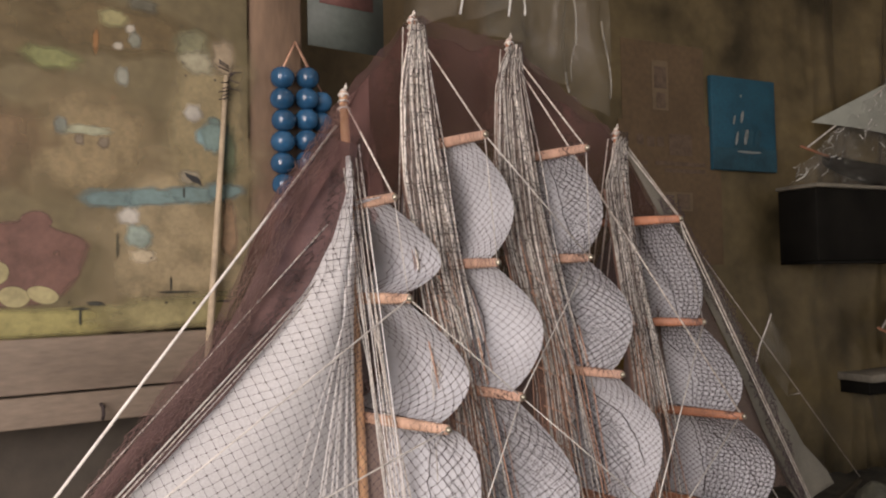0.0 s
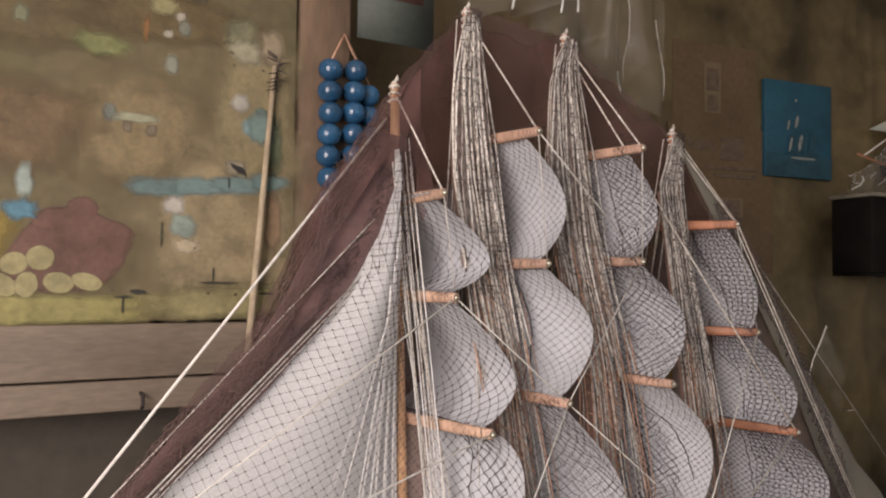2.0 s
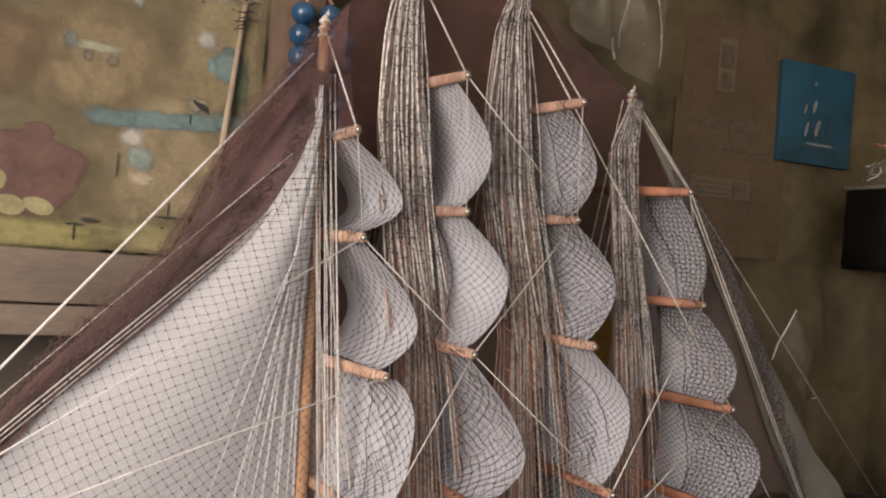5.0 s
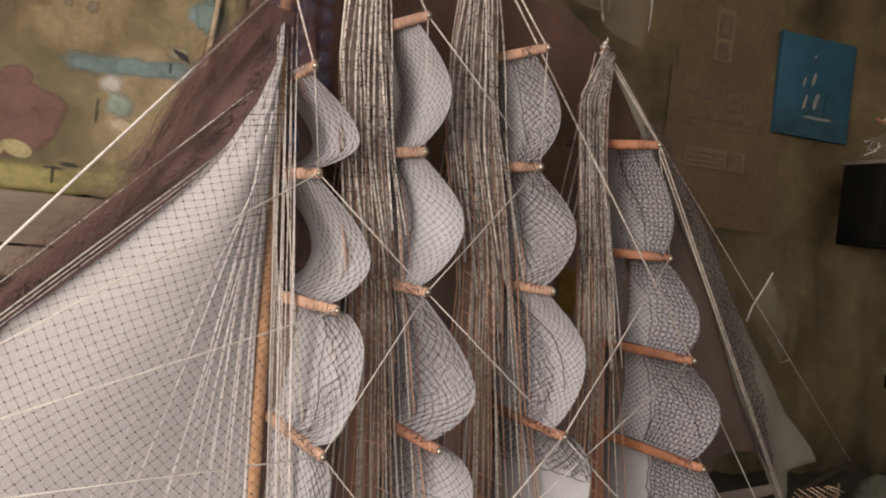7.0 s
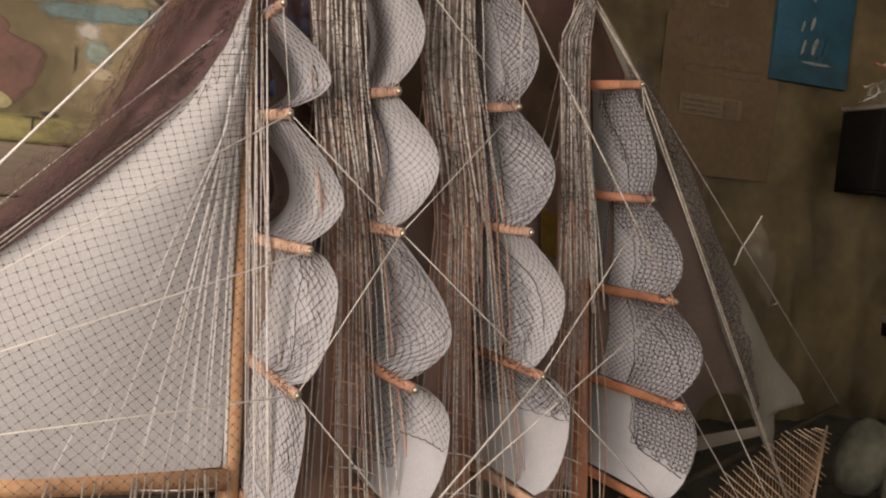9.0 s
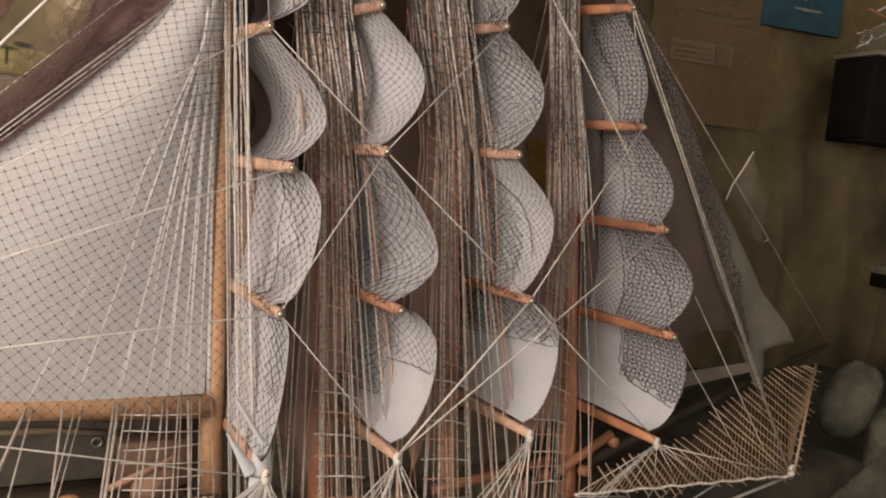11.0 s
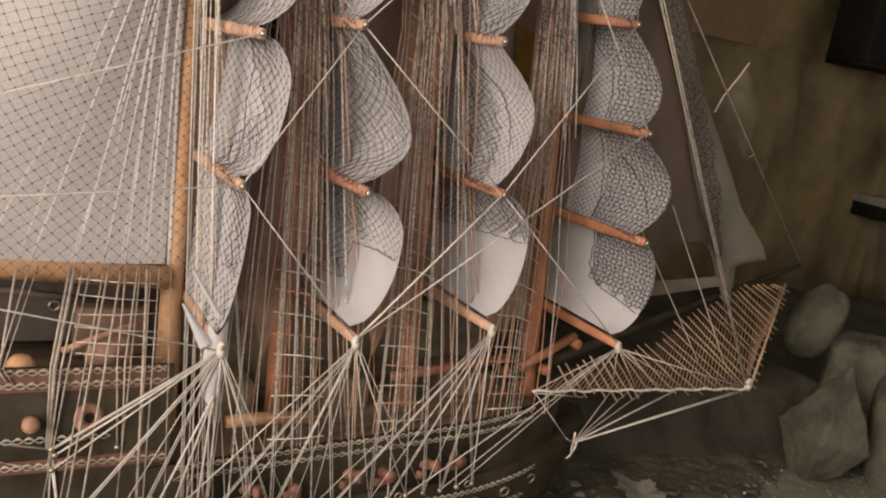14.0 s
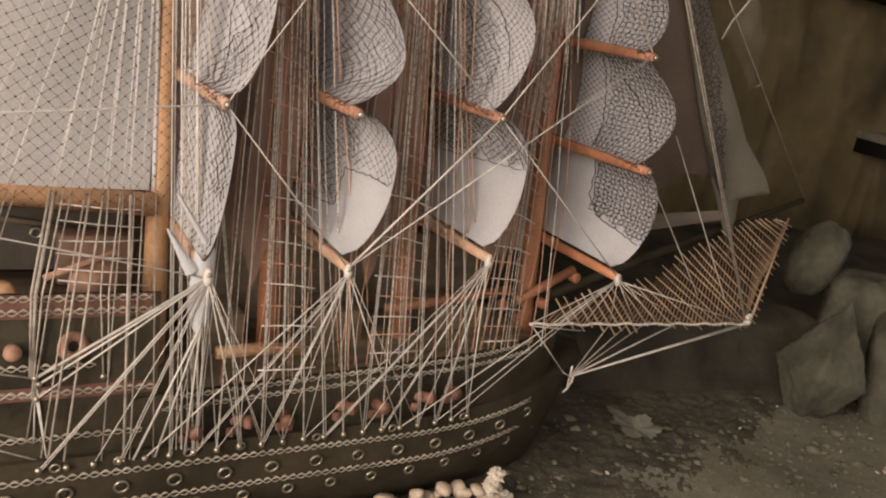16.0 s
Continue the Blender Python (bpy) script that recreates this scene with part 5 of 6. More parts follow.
net_thing(net_lines(jib_gather, 9, 150, 0.0006, wobble=0.003), "dark net rolled along the edge of the jib", FINE_NET)
net_thing(net_lines(lambda s, t: Vector(inner_jib(s, t)) - Vector((0, 0.004, 0)), 62, 44, 0.00018, wobble=0.001), "thin brown net over the inner jib", FINE_NET)


def outline_x(z):
    for (xa, za), (xb, zb) in zip(OUTLINE, OUTLINE[1:]):
        if za <= z <= zb:
            return xa + (xb - xa) * (z - za) / (zb - za)
    return OUTLINE[0][0]


def leech_band(s, t):
    """Tulle gathered along the aft edge of the big sail, thick at the sail and thinning outwards."""
    z = 0.74 + 0.60 * t
    lo = leech_x(z) + 0.006
    return lo - (lo - outline_x(z)) * (0.74 + 0.03 * math.sin(11 * t)) * s, -0.016 + 0.022 * s + 0.0012 * math.sin(60 * t + 9 * s), z + 0.012 * s


def over_tulle(s, t):
    x = 0.10 + 0.34 * s
    z = outline_z(x) + 0.025 - (0.060 + 0.03 * s) * t * (1 + 0.10 * math.sin(19 * s))
    return x, -0.020 + 0.008 * t, z


OUTLINE = [(-0.25, 0.50), (0.13, 0.915), (0.185, 0.985), (0.235, 1.045), (0.28, 1.092), (0.314, 1.156), (0.336, 1.204), (0.362, 1.262), (0.40, 1.312), (0.452, 1.390), (0.497, 1.446), (0.585, 1.542), (0.76, 1.528), (0.971, 1.417), (1.136, 1.255), (1.326, 1.086), (1.69, 0.715)]


def outline_z(x):
    for (xa, za), (xb, zb) in zip(OUTLINE, OUTLINE[1:]):
        if xa <= x <= xb:
            return za + (zb - za) * (x - xa) / (xb - xa)
    return OUTLINE[-1][1]


def veil_edge(x):
    """Depth of the thin frayed border along the upper edge."""
    return 0.020 + 0.008 * math.sin(x * 31) + 0.005 * math.sin(x * 83 + 1)


def border_fn(s, t):
    x, y, z = tulle_fn(s, 1.0)
    return x, y, z + (veil_edge(x) + 0.003 * math.sin(x * 170)) * t


def tulle_fn(s, t):
    x = -0.25 + 1.52 * s
    top = outline_z(x) - veil_edge(x)
    low = min(0.60 + 1.2 * max(0, x - 1.02) + 6 * max(0, x - 1.2) ** 2, top - 0.003)
    z = low + (top - low) * t
    y = 0.03 + 0.10 * (1 - t) + (0.010 * math.sin(x * 40 + t * 3) + 0.006 * math.sin(x * 90)) * (1 - t * t)
    return x, y, z


tl = part("tulle_veil", Geo().grid(tulle_fn, 150, 30), TULLE, None)
tl.matrix_world = SHIP_M
tagged(tl, "sheer brown-purple tulle hung along the masts from the mastheads", "tulle")
part("leech_band", Geo().grid(leech_band, 10, 90), material("gathered_mauve_tulle", (0.142, 0.082, 0.075), 0.95, vary=0.3, scale=26, fine=500, bump=0.3, alpha=0.84, translucent=0.25), tl, "thick fold of tulle along the aft sail")
part("hem_cord", Geo().tube([tulle_fn(i / 160, 1.0) for i in range(161)], 0.0005, 4), TULLE, tl, "rolled upper hem")
part("border", Geo().grid(border_fn, 150, 3), material("frayed_tulle_border", (0.152, 0.082, 0.076), 0.95, vary=0.3, scale=9, fine=700, bump=0.1, alpha=0.5, translucent=0.3), tl, "thin frayed border of the veil")

BROWN_NET = material("brown_net_thread", (0.165, 0.102, 0.085), 0.9, vary=0.3, scale=30, fine=400, bump=0)


def head_wrap(s, t):
    """Veil drawn forward over the aftermost masthead, down to the sail's peak."""
    z = 1.405 - (0.13 + 0.05 * math.sin(7 * s + 1) + 0.02 * math.sin(31 * s)) * t + 0.02 * s
    lo = outline_x(z - 0.012) + 0.004
    return lo + (0.470 + 0.03 * t - lo) * s, -0.034 - 0.006 * math.sin(9 * s + 4 * t) + 0.03 * (1 - s) ** 2, z


part("head_wrap", Geo().grid(head_wrap, 24, 24), material("sheer_red_brown_tulle", (0.165, 0.083, 0.073), 0.95, vary=0.35, scale=16, fine=600, bump=0.15, alpha=0.4, translucent=0.3), tl, "fold of the veil over the aftermost masthead")
nt = part("draped_net", net_lines(over_tulle, 120, 34, 0.00024, wobble=0.003), BROWN_NET, None)
nt.matrix_world = SHIP_M
tagged(nt, "brown knotted net gathered along the aft stay", "net", group="draped nets", kind="stuff")

# ---- along the walls ----
RAFFIA = material("brown_kraft_paper", (0.132, 0.088, 0.047), 0.85, vary=0.2, scale=5, fine=60, bump=0.15)
PRINT = material("faded_print_ink", (0.13, 0.09, 0.06), 0.85, vary=0.3, scale=40, fine=140, bump=0.05)
NEWS = material("yellowed_newsprint", (0.175, 0.128, 0.077), 0.9, vary=0.15, scale=8, fine=120, bump=0.08)
SEA = material("blue_painted_canvas", (0.015, 0.083, 0.128), 0.6, vary=0.25, scale=9, fine=120, bump=0.15)
SEADARK = material("dark_blue_painted_sea", (0.018, 0.07, 0.10), 0.6, vary=0.3, scale=20, fine=120, bump=0.15)
BLACK = material("black_painted_box", (0.011, 0.010, 0.008), 0.75, vary=0.4, scale=6, fine=50, bump=0.2)
BLACK.node_tree.nodes["Principled BSDF"].inputs["Specular IOR Level"].default_value = 0.12
SHELF = material("grey_shelf_board", (0.20, 0.18, 0.14), 0.7, vary=0.25, scale=9, fine=80, bump=0.2)
STONE = material("green_grey_stone", (0.090, 0.088, 0.062), 0.9, vary=0.55, scale=12, fine=70, bump=0.8, spread=0.15)
CARD = material("grey_green_card", (0.078, 0.090, 0.076), 0.6, vary=0.25, scale=9, fine=80, bump=0.1)
STICK = material("pale_peeled_stick", (0.44, 0.35, 0.235), 0.7, vary=0.2, scale=20, fine=100, bump=0.2)
CLEAR = material("clear_crinkled_wrap", (0.4, 0.38, 0.33), 0.08, vary=0.2, scale=10, fine=40, bump=1.0, alpha=0.14)


def on_back(ob):
    ob.matrix_world = BACK_M
    return ob


def flat(name, s0, s1, z0, z1, mat, lift, parent=None, label="", category=""):
    ob = part(name, Geo().box((s0, -lift, z0), (s1, -lift + 0.0016, z1)), mat, parent, label, False)
    return tagged(on_back(ob), label, category) if parent is None else ob


flat("paper_sheet", -0.42, -0.08, 1.62, 1.92, RAFFIA, 0.004, None, "brown paper sheet pinned to the wall", "paper")
sheet_low = flat("paper_sheet", -0.44, -0.02, 1.20, 1.66, RAFFIA, 0.008, None, "large brown printed paper sheet pinned to the wall", "paper")
flat("printed_picture", -0.24, -0.145, 1.555, 1.625, PRINT, 0.0105, sheet_low)
for x0, x1, z in ((-0.37, -0.345, 1.60), (-0.33, -0.30, 1.595), (-0.29, -0.262, 1.597)):
    flat("print_block", x0, x1, z - 0.016, z + 0.016, PRINT, 0.0105, sheet_low)
for x0, x1, z in ((-0.30, -0.09, 1.528), (-0.26, -0.09, 1.505), (-0.37, -0.33, 1.525), (-0.37, -0.33, 1.505)):
    flat("print_line", x0, x1, z - 0.006, z + 0.006, PRINT, 0.0105, sheet_low)
clip = flat("newspaper_clipping", -0.37, -0.15, 1.375, 1.435, NEWS, 0.012, None, "small yellowed newspaper clipping on brown paper", "clipping")
flat("printed_picture", -0.215, -0.165, 1.38, 1.43, PRINT, 0.0145, clip)
for z in (1.418, 1.402, 1.387):
    flat("print_line", -0.36, -0.23, z - 0.003, z + 0.003, PRINT, 0.0145, clip)
up = flat("newspaper_clipping", -0.30, -0.235, 1.70, 1.86, NEWS, 0.007, None, "tall faded newspaper clipping on brown paper", "clipping")
flat("printed_picture", -0.292, -0.243, 1.77, 1.84, PRINT, 0.0095, up)
flat("printed_picture", -0.285, -0.25, 1.705, 1.755, PRINT, 0.0095, up)

pic = on_back(part("ship_painting", Geo().box((-0.065, -0.022, 1.515), (0.225, -0.004, 1.83), bevel=0.002), SEA))
tagged(pic, "blue canvas painting of a white-sailed ship at sea", "painting")
flat("painted_sea", -0.064, 0.224, 1.516, 1.59, SEADARK, 0.0235, pic)


def stroke(x, z, w, h, mat):
    g = Geo()
    for k in range(10):
        a = 2 * math.pi * k / 10
        g.v.append(Vector((x + w / 2 * math.cos(a) + 0.12 * h * math.sin(a), -0.0255, z + h / 2 * math.sin(a))))
    g.f.append(tuple(range(10)))
    part("brush_stroke", g, mat, pic, smooth=False)


WHITEPAINT = material("white_brushed_paint", (0.24, 0.26, 0.25), 0.7, vary=0.3, scale=40, fine=120, bump=0.1)
for x, z, w, h in ((0.03, 1.685, 0.010, 0.034), (0.066, 1.697, 0.014, 0.044), (0.04, 1.623, 0.012, 0.05), (0.083, 1.630, 0.020, 0.056), (0.063, 1.768, 0.01, 0.012)):
    stroke(x, z, w, h, WHITEPAINT)
stroke(0.10, 1.592, 0.15, 0.022, SEADARK)
stroke(0.095, 1.579, 0.115, 0.010, WHITEPAINT)
for x in (0.06, 0.10, 0.135):
    stroke(x, 1.625, 0.03, 0.07, SEADARK)

box = on_back(part("wall_box", Geo().box((0.245, -0.16, 1.205), (1.5, -0.002, 1.45), bevel=0.006), BLACK))
part("lower_lip", Geo().box((0.247, -0.168, 1.197), (1.5, -0.004, 1.204)), BLACK, box)
tagged(box, "black painted box shelf fixed to the wall", "wall box")
on_back(part("shelf_board", Geo().box((0.235, -0.175, 1.4515), (1.5, -0.002, 1.464), bevel=0.002), SHELF))
tagged(bpy.data.objects["shelf_board"], "thin grey shelf board on the black box", "shelf")
low = on_back(part("low_shelf", Geo().box((0.50, -0.15, 0.785), (1.5, -0.002, 0.812), bevel=0.003), SHELF))
tagged(low, "narrow grey shelf board on the wall", "shelf")
on_back(part("shelf_bracket", Geo().box((0.51, -0.13, 0.74), (1.5, -0.004, 0.7845), bevel=0.003), BLACK))
tagged(bpy.data.objects["shelf_bracket"], "dark batten under the narrow shelf", "batten")


PALE_SAIL = material("grey_green_sail_cloth", (0.42, 0.44, 0.38), 0.85, vary=0.12, scale=8, fine=200, bump=0.1)


def small_boat(x, z, size, tall, wrapped, foot):
    """A little sailing boat on a shelf, some of them wrapped in clear film."""
    boat = new("model_boat")
    boat.matrix_world = BACK_M @ Matrix.Translation((x, -0.09, z)) @ Matrix.Diagonal((size, 0.45, tall, 1))
    tagged(boat, "small model sailing boat wrapped in clear film on a shelf" if wrapped else "small white-sailed model boat on a narrow shelf", "model boat")
    def hf(s, t):
        b_ = 0.13 * math.sin(math.pi * (0.04 + 0.94 * s)) ** 0.6
        return -0.5 + s, b_ * math.cos(math.pi * t), 0.17 - 0.165 * math.sin(math.pi * t) * (0.55 + 0.45 * math.sin(math.pi * s)) + 0.08 * (2 * s - 1) ** 2
    h = Geo().grid(hf, 18, 8)
    h.grid(lambda s, t: (hf(s, 0)[0], hf(s, 0)[1] * (1 - 2 * t), hf(s, 0)[2] - 0.01), 18, 2)
    part("hull", h, BLACK, boat, "dark painted hull")
    part("mast", Geo().tube([(0.06, 0, 0.1), (0.06, 0, 1.02)], 0.014, 8, 0.008), WOOD, boat)
    part("sail", Geo().grid(lambda s, t: (0.04 - (0.62 - 0.62 * t) * s, 0.01 - 0.05 * math.sin(math.pi * s) * (1 - t), foot + (0.97 - foot) * t + 0.06 * s * (1 - t)), 10, 10), PALE_SAIL, boat, "grey-white cloth sail", solid=0.004)
    part("sail", Geo().grid(lambda s, t: (0.09 + (0.5 - 0.5 * t) * s, 0.01, foot - 0.03 + (0.93 - foot) * t), 8, 8), PALE_SAIL, boat, "cloth sail", solid=0.004)
    part("stay", Geo().tube([(-0.62, 0, 0.30), (0.06, 0, 1.0)], 0.007, 4), ROPE, boat)
    part("stay", Geo().tube([(0.62, 0, 0.26), (0.06, 0, 1.0)], 0.007, 4), ROPE, boat)
    part("bowsprit", Geo().tube([(-0.42, 0, 0.22), (-0.66, 0, 0.31)], 0.010, 6), WOOD, boat)
    if wrapped:
        def film(s, t):
            a = 2 * math.pi * s
            w = (1 - t) ** 0.9
            p = Vector((0.06 * t + (0.72 * w + 0.02) * math.cos(a), (0.2 * w + 0.02) * math.sin(a), 0.0 + 1.05 * t))
            return p + 0.05 * noise.noise_vector(p * 9) + 0.02 * noise.noise_vector(p * 26)
        part("film_wrap", Geo().grid(film, 44, 26), CLEAR, boat, "crinkled clear film", smooth=False)
        # short pale tubes painted on as sparkles of the film
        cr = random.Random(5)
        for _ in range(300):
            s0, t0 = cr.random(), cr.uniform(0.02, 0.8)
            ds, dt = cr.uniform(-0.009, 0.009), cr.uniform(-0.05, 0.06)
            part("film_glint", Geo().tube([film(s0 + ds * i / 5, min(0.97, max(0, t0 + dt * i / 5))) for i in range(6)], cr.choice((0.0008, 0.0012, 0.002, 0.004)), 4), GLINT, boat)


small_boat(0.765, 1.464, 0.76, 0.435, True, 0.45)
small_boat(0.95, 0.812, 0.50, 0.5, False, 0.27)


def hanging(name, m_, x0, x1, top, low, fold, mat, label, category, seed, depth=0.03):
    """A cloth or film that hangs in folds, with an uneven lower edge."""
    def fn(s, t):
        x = x0 + (x1 - x0) * s
        b_ = low(s) + 0.02 * noise.noise(Vector((x * 14, seed, 0)))
        z = top + (b_ - top) * t
        y = depth * math.sin(fold * s + 2 * noise.noise(Vector((x * 3, z * 3, seed)))) + depth * noise.noise(Vector((x * 9, z * 5, seed)))
        return x, y, z
    ob = part(name, Geo().grid(fn, 60, 30), mat)
    ob.matrix_world = m_
    # pale tubes along the folds paint the sheet's highlight streaks
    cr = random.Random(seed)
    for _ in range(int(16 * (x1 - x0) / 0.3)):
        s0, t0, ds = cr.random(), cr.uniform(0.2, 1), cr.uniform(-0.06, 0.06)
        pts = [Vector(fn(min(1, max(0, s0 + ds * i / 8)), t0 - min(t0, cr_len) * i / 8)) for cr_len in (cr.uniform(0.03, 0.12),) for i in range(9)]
        part("glint_streak", Geo().tube([p + Vector((0, -0.002, 0)) for p in pts], cr.uniform(0.001, 0.003), 6), GLINT if cr.random() < 0.3 else SOFT_GLINT, ob)
    return tagged(ob, label, category)


hanging("plastic_sheet", SHIP_M @ Matrix.Translation((0, 0.42, 0)), 0.80, 1.10, 2.75, lambda s: 1.66 + 0.09 * s, 14, PLASTIC, "crumpled cloudy plastic sheeting hung from above", "plastic sheet", 1)
hanging("plastic_sheet", SHIP_M @ Matrix.Translation((0, 0.46, 0)), 1.02, 1.46, 2.75, lambda s: 1.74 - 0.21 * s, 20, PLASTIC, "crumpled cloudy plastic sheeting hung from above", "plastic sheet", 5)
scrap = part("plastic_scrap", sheet([(1.40, 0.055, 1.005), (1.449, 0.055, 1.082), (1.512, 0.06, 1.01), (1.505, 0.055, 0.915)], 12, 12, 0.02), PLASTIC)
scrap.data.vertices.foreach_set("co", [c for v in scrap.data.vertices for c in v.co + 0.008 * noise.noise_vector(v.co * 30)])
scrap.matrix_world = SHIP_M
tagged(scrap, "crumpled plastic scrap caught on the forestay", "plastic scrap")
part("wire_edge", Geo().tube([(1.393, 0.052, 0.99), (1.405, 0.052, 1.02), (1.43, 0.052, 1.055), (1.449, 0.052, 1.085)], 0.0016, 5), ROPE, scrap, "pale bent edge")
part("tie", Geo().tube([(1.505, 0.055, 0.915), (1.46, 0.0, 0.93)], 0.001, 4), ROPE, scrap)

card = part("hanging_card", Geo().box((0.645, 0.50, 1.628), (0.815, 0.503, 1.80)), CARD)
card.matrix_world = SHIP_M @ Matrix.Translation((0, 0, 0))
tagged(card, "grey-green picture card with a dark upper half hung on string", "card")
part("printed_picture", Geo().box((0.67, 0.4985, 1.715), (0.79, 0.4996, 1.80)), material("dark_red_print", (0.13, 0.06, 0.05), 0.6, vary=0.3, scale=20, fine=80, bump=0.05), card)
part("string", Geo().tube([(0.77, 0.497, 1.76), (0.79, 0.495, 1.85)], 0.0016, 4), ROPE, card)
rod = part("peeled_stick", Geo().tube([(0.43, 0.478, 0.945), (0.455, 0.485, 1.25), (0.48, 0.497, 1.545)], 0.0078, 8, 0.0045), STICK)
rod.matrix_world = SHIP_M
tagged(rod, "pale peeled stick leaning against the painted board", "stick")
for k in range(16):
    a = rnd.uniform(0, 6.28)
    g = Geo().tube([(0.483, 0.492, 1.50 + 0.004 * k), (0.483 + 0.022 * math.cos(a), 0.482 + 0.01 * math.sin(a), 1.49 + 0.005 * k + 0.01 * math.sin(a))], 0.0013, 4)
    part("wisp", g, NET, rod, "dark dry wisp tied to the stick")


def stone(x, y, z, sx, sy, sz, seed, power, turn=-0.42, tilt=0.0):
    """A boulder: power near 1 gives a lozenge, 2 a round one, 4 a block."""
    bm = bmesh.new()
    bmesh.ops.create_icosphere(bm, subdivisions=5, radius=1)
    for v in bm.verts:
        d = v.co.normalized()
        r = (abs(d.x) ** power + abs(d.y) ** power + abs(d.z) ** power) ** (-1 / power)
        n = 0.06 * noise.noise(d * 1.3 + Vector((seed, 0, 0))) + 0.04 * noise.noise(d * 3.2 + Vector((0, seed, 0))) + 0.035 * noise.noise(d * 8) + 0.015 * noise.noise(d * 22)
        d = d * (r * (1 + n))
        v.co = Vector((d.x * sx, d.y * sy, d.z * sz))
    me = bpy.data.meshes.new("stone")
    bm.to_mesh(me)
    bm.free()
    me.materials.append(STONE)
    me.shade_smooth()
    ob = new("stone", me)
    ob.matrix_world = Matrix.Translation((x, y, z)) @ Matrix.Rotation(turn, 4, "Z") @ Matrix.Rotation(tilt, 4, "Y")
    return tagged(ob, "rough green-grey boulder lying on the earth floor", "stone", group="boulders by the wall")


stone(1.054, 1.73, 0.372, 0.098, 0.06, 0.165, 1.0, 1.0, tilt=0.10)
stone(1.285, 1.79, 0.385, 0.105, 0.09, 0.135, 2.3, 5.0, tilt=-0.12)
stone(1.20, 1.93, 0.45, 0.085, 0.08, 0.10, 3.1, 5.0)
stone(1.075, 1.96, 0.56, 0.055, 0.05, 0.09, 4.7, 2.4, tilt=0.25)
stone(1.55, 1.93, 0.43, 0.15, 0.12, 0.18, 6.4, 2.6)

# pebbles, shells and litter round the hull
PEBBLE = material("pale_pebble", (0.46, 0.37, 0.28), 0.6, vary=0.25, scale=30, fine=120, bump=0.15, spread=0.25)
pebble_mesh = []
for k in range(4):
    q = Geo().ball((0, 0, 0), 0.0105, 9, 7, (1.25 - 0.1 * k, 0.95, 0.72))
    q.v = [v + 0.0025 * noise.noise_vector(v * 90 + Vector((k, 0, 0))) for v in q.v]
    pebble_mesh.append(q.mesh("pebble", PEBBLE))
rnd = random.Random(77)
for k in range(150):
    x, y = rnd.uniform(0.45, 0.97), rnd.uniform(-0.235, -0.12)
    p = SHIP_M @ Vector((x, y, 0))
    rise = max(0.0, 1 - abs(y + 0.14) / 0.085)
    ob = new("pebble", pebble_mesh[k % 4])
    ob.matrix_world = Matrix.Translation((p.x, p.y, ground_height(p.x, p.y) + 0.004 + 0.034 * rise * rnd.random())) @ Euler((rnd.uniform(0, 0.6), rnd.uniform(0, 0.6), rnd.uniform(0, 6.28))).to_matrix().to_4x4() @ Matrix.Scale(rnd.uniform(0.75, 1.3), 4)
    tagged(ob, "smooth pale pebble heaped beside the hull", "pebble", group="pebbles by the hull")

# litter on the floor
LEAF = material("dry_grey_leaf", (0.205, 0.20, 0.155), 0.85, vary=0.3, scale=30, fine=140, bump=0.3)
CORAL = material("white_spiky_coral", (0.62, 0.56, 0.46), 0.85, vary=0.2, scale=60, fine=200, bump=0.4)


def floor_at(x, y, up=0.0):
    return Vector((x, y, ground_height(x, y) + up))


def leaf(x, y, size, turn, label):
    """A dry leaf: long tip, broad side lobes with toothed edges, curled up a little at the rim."""
    g, pts = Geo(), []
    for k in range(48):
        a = 2 * math.pi * k / 48
        w = math.atan2(math.sin(a), math.cos(a))
        r = size * (0.50 + 0.55 * math.exp(-(w / 0.33) ** 2) + 0.20 * math.exp(-((abs(w) - 1.15) / 0.28) ** 2) + 0.16 * math.exp(-((abs(w) - 2.1) / 0.3) ** 2)) * (0.93 if k % 2 else 1.06)
        pts.append(Vector((r * math.cos(a), r * math.sin(a), 0.16 * r * math.sin(a) ** 2 + 0.003 * math.sin(5 * a))))
    for ring in (0.0, 0.5, 1.0):
        g.v += [Vector((p.x * ring, p.y * ring, p.z * ring * ring + 0.0015 * abs(math.sin(2.5 * k)) * ring)) for k, p in enumerate(pts)]
    for ring in (0, 48):
        g.f += [(ring + k, ring + (k + 1) % 48, ring + 48 + (k + 1) % 48, ring + 48 + k) for k in range(48)]
    ob = part("dry_leaf", g, LEAF, None, solid=0.0008)
    ob.matrix_world = Matrix.Translation(floor_at(x, y, 0.012)) @ Matrix.Rotation(turn, 4, "Z")
    tagged(ob, label, "leaf")


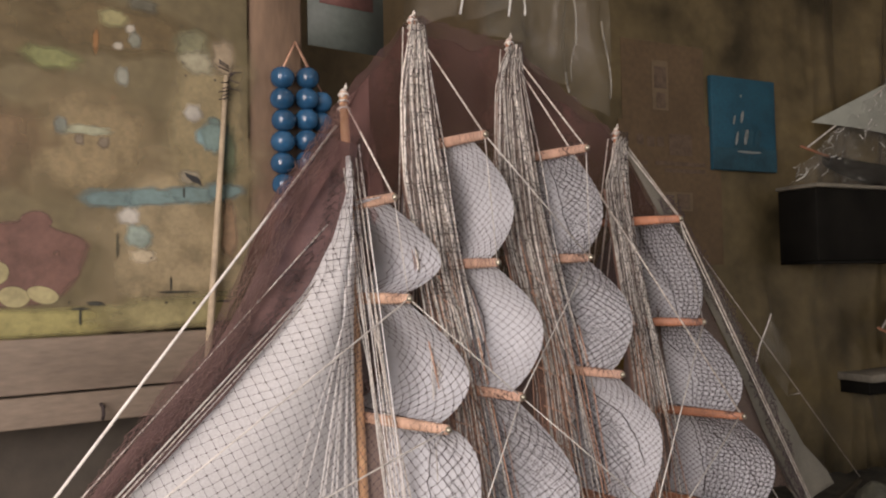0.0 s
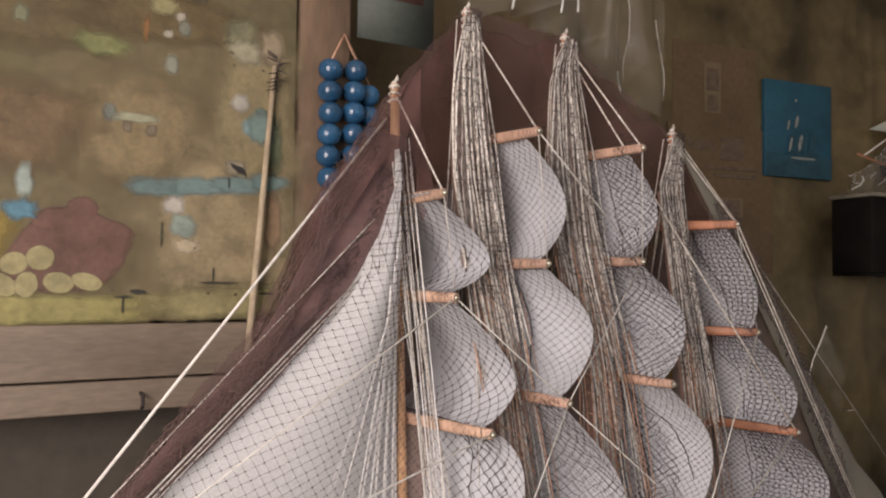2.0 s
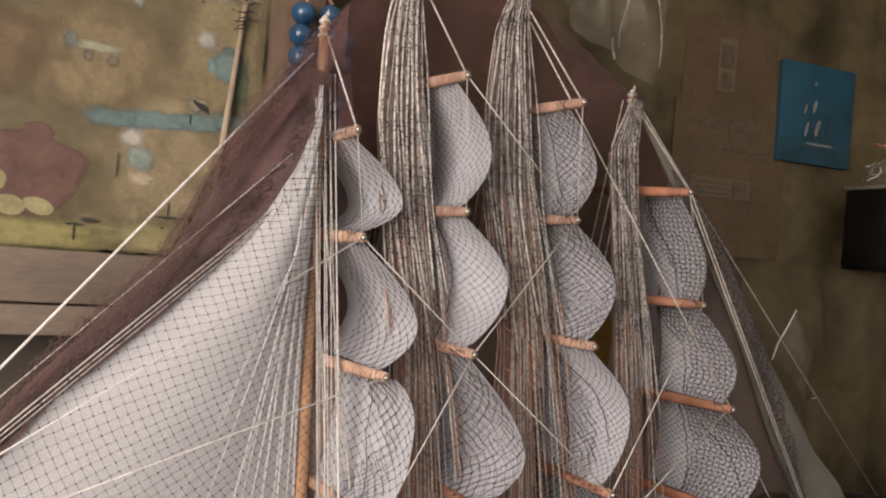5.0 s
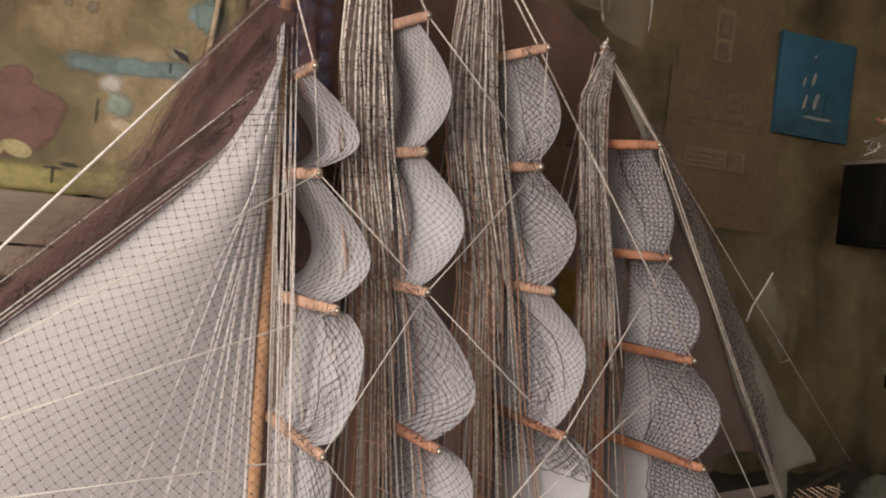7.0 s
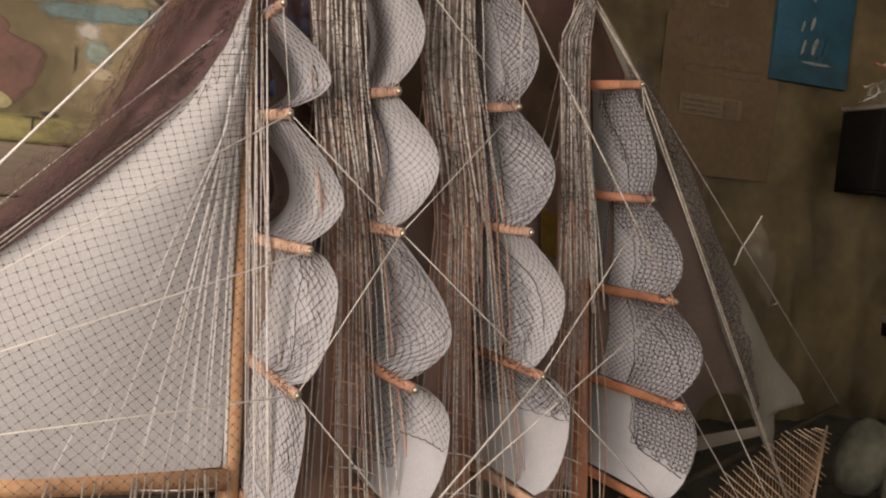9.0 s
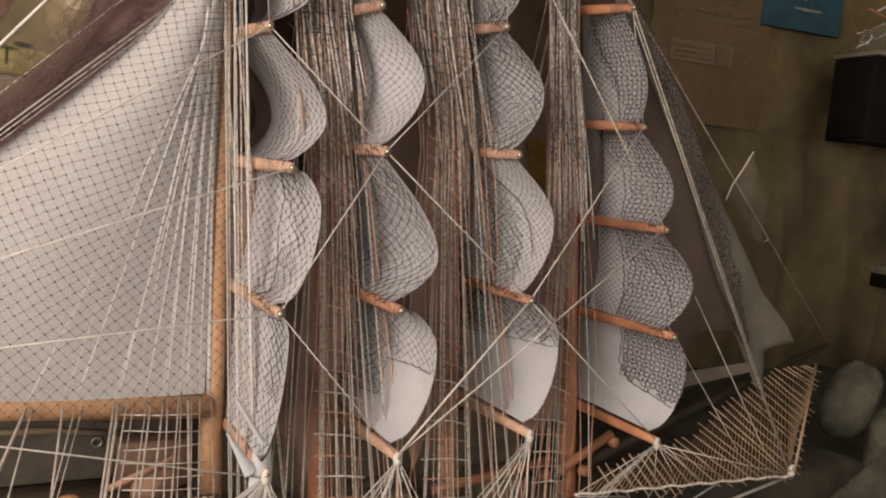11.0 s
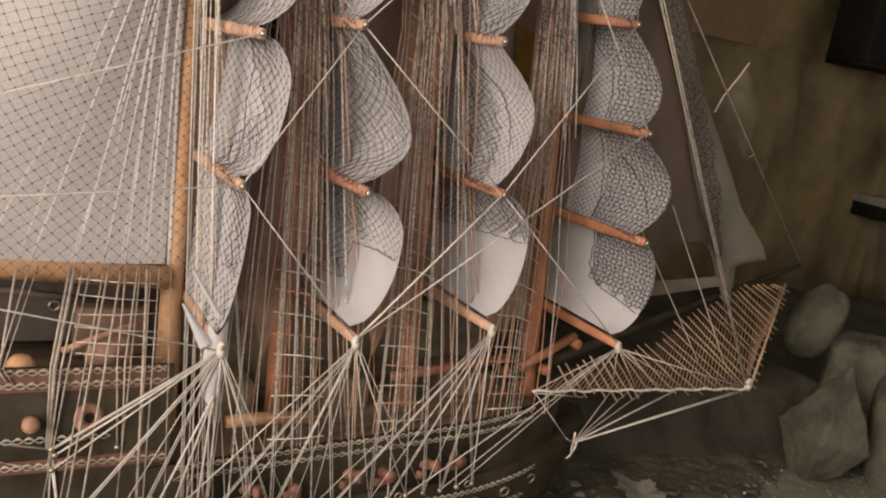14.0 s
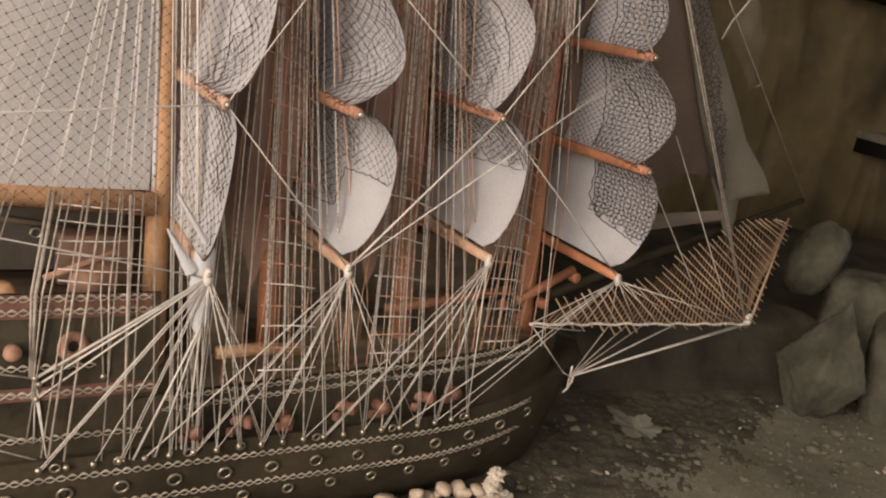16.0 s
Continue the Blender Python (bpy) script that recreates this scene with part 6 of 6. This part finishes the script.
leaf(0.645, 1.492, 0.078, 2.12, "curled dry grey leaf lying on the earth floor")
leaf(0.95, 1.55, 0.012, 1.9, "small dry leaf scrap on the earth floor")
leaf(0.99, 1.42, 0.014, 3.0, "small dry leaf scrap on the earth floor")
rnd = random.Random(31)
crumbs = Geo()
for k in range(3600):
    x, y = rnd.uniform(0.3, 1.75), rnd.uniform(0.9, 1.95)
    r = rnd.choice((0.001, 0.0015, 0.002, 0.002, 0.003, 0.003, 0.0045, 0.006 if k % 4 else 0.009)) * rnd.uniform(0.7, 1.3)
    b0 = len(crumbs.v)
    crumbs.ball(floor_at(x, y, r * 0.25), r, 6, 4, (rnd.uniform(0.8, 1.7), rnd.uniform(0.7, 1.3), 0.7))
    for q in range(b0, len(crumbs.v)):
        crumbs.v[q] = crumbs.v[q] + r * 0.35 * noise.noise_vector(crumbs.v[q] * 300)
ob = part("floor_grit", crumbs, material("grit_and_clods", (0.135, 0.126, 0.088), 0.95, vary=0.5, scale=25, fine=90, bump=0.3), None)
tagged(ob, "grit, clods and crumbs scattered on the earth floor", "grit", kind="stuff")
chips = Geo()
for k in range(34):
    x, y = rnd.uniform(0.5, 1.6), rnd.uniform(1.1, 1.9)
    s_ = rnd.uniform(0.002, 0.006)
    chips.box((-s_, -s_ * 0.5, 0), (s_, s_ * 0.5, 0.0015), Matrix.Translation(floor_at(x, y, 0.002)) @ Euler((rnd.uniform(-0.4, 0.4), rnd.uniform(-0.4, 0.4), rnd.uniform(0, 6))).to_matrix().to_4x4(), 0.0012)
ob = part("floor_chips", chips, CORAL, None, smooth=False)
tagged(ob, "pale chips and paper scraps scattered on the floor", "litter", kind="stuff")
coral = new("coral_piece")
coral.matrix_world = SHIP_M @ Matrix.Translation((0.945, -0.155, 0.272))
tagged(coral, "white spiky dried coral standing among the pebbles", "coral")
for k, (cx, cz, r) in enumerate(((0.004, 0.055, 0.011), (0.0, 0.036, 0.011), (-0.004, 0.017, 0.012), (0.018, 0.012, 0.014), (0.036, 0.006, 0.010))):
    q = Geo().ball((cx, 0.002 * k, cz), r, 14, 10)
    c0 = Vector((cx, 0.002 * k, cz))
    q.v = [c0 + (v - c0) * (1 + (0.42 if (i * 7919) % 3 == 0 else -0.08)) for i, v in enumerate(q.v)]
    part("coral_knob", q, CORAL, coral, smooth=False)
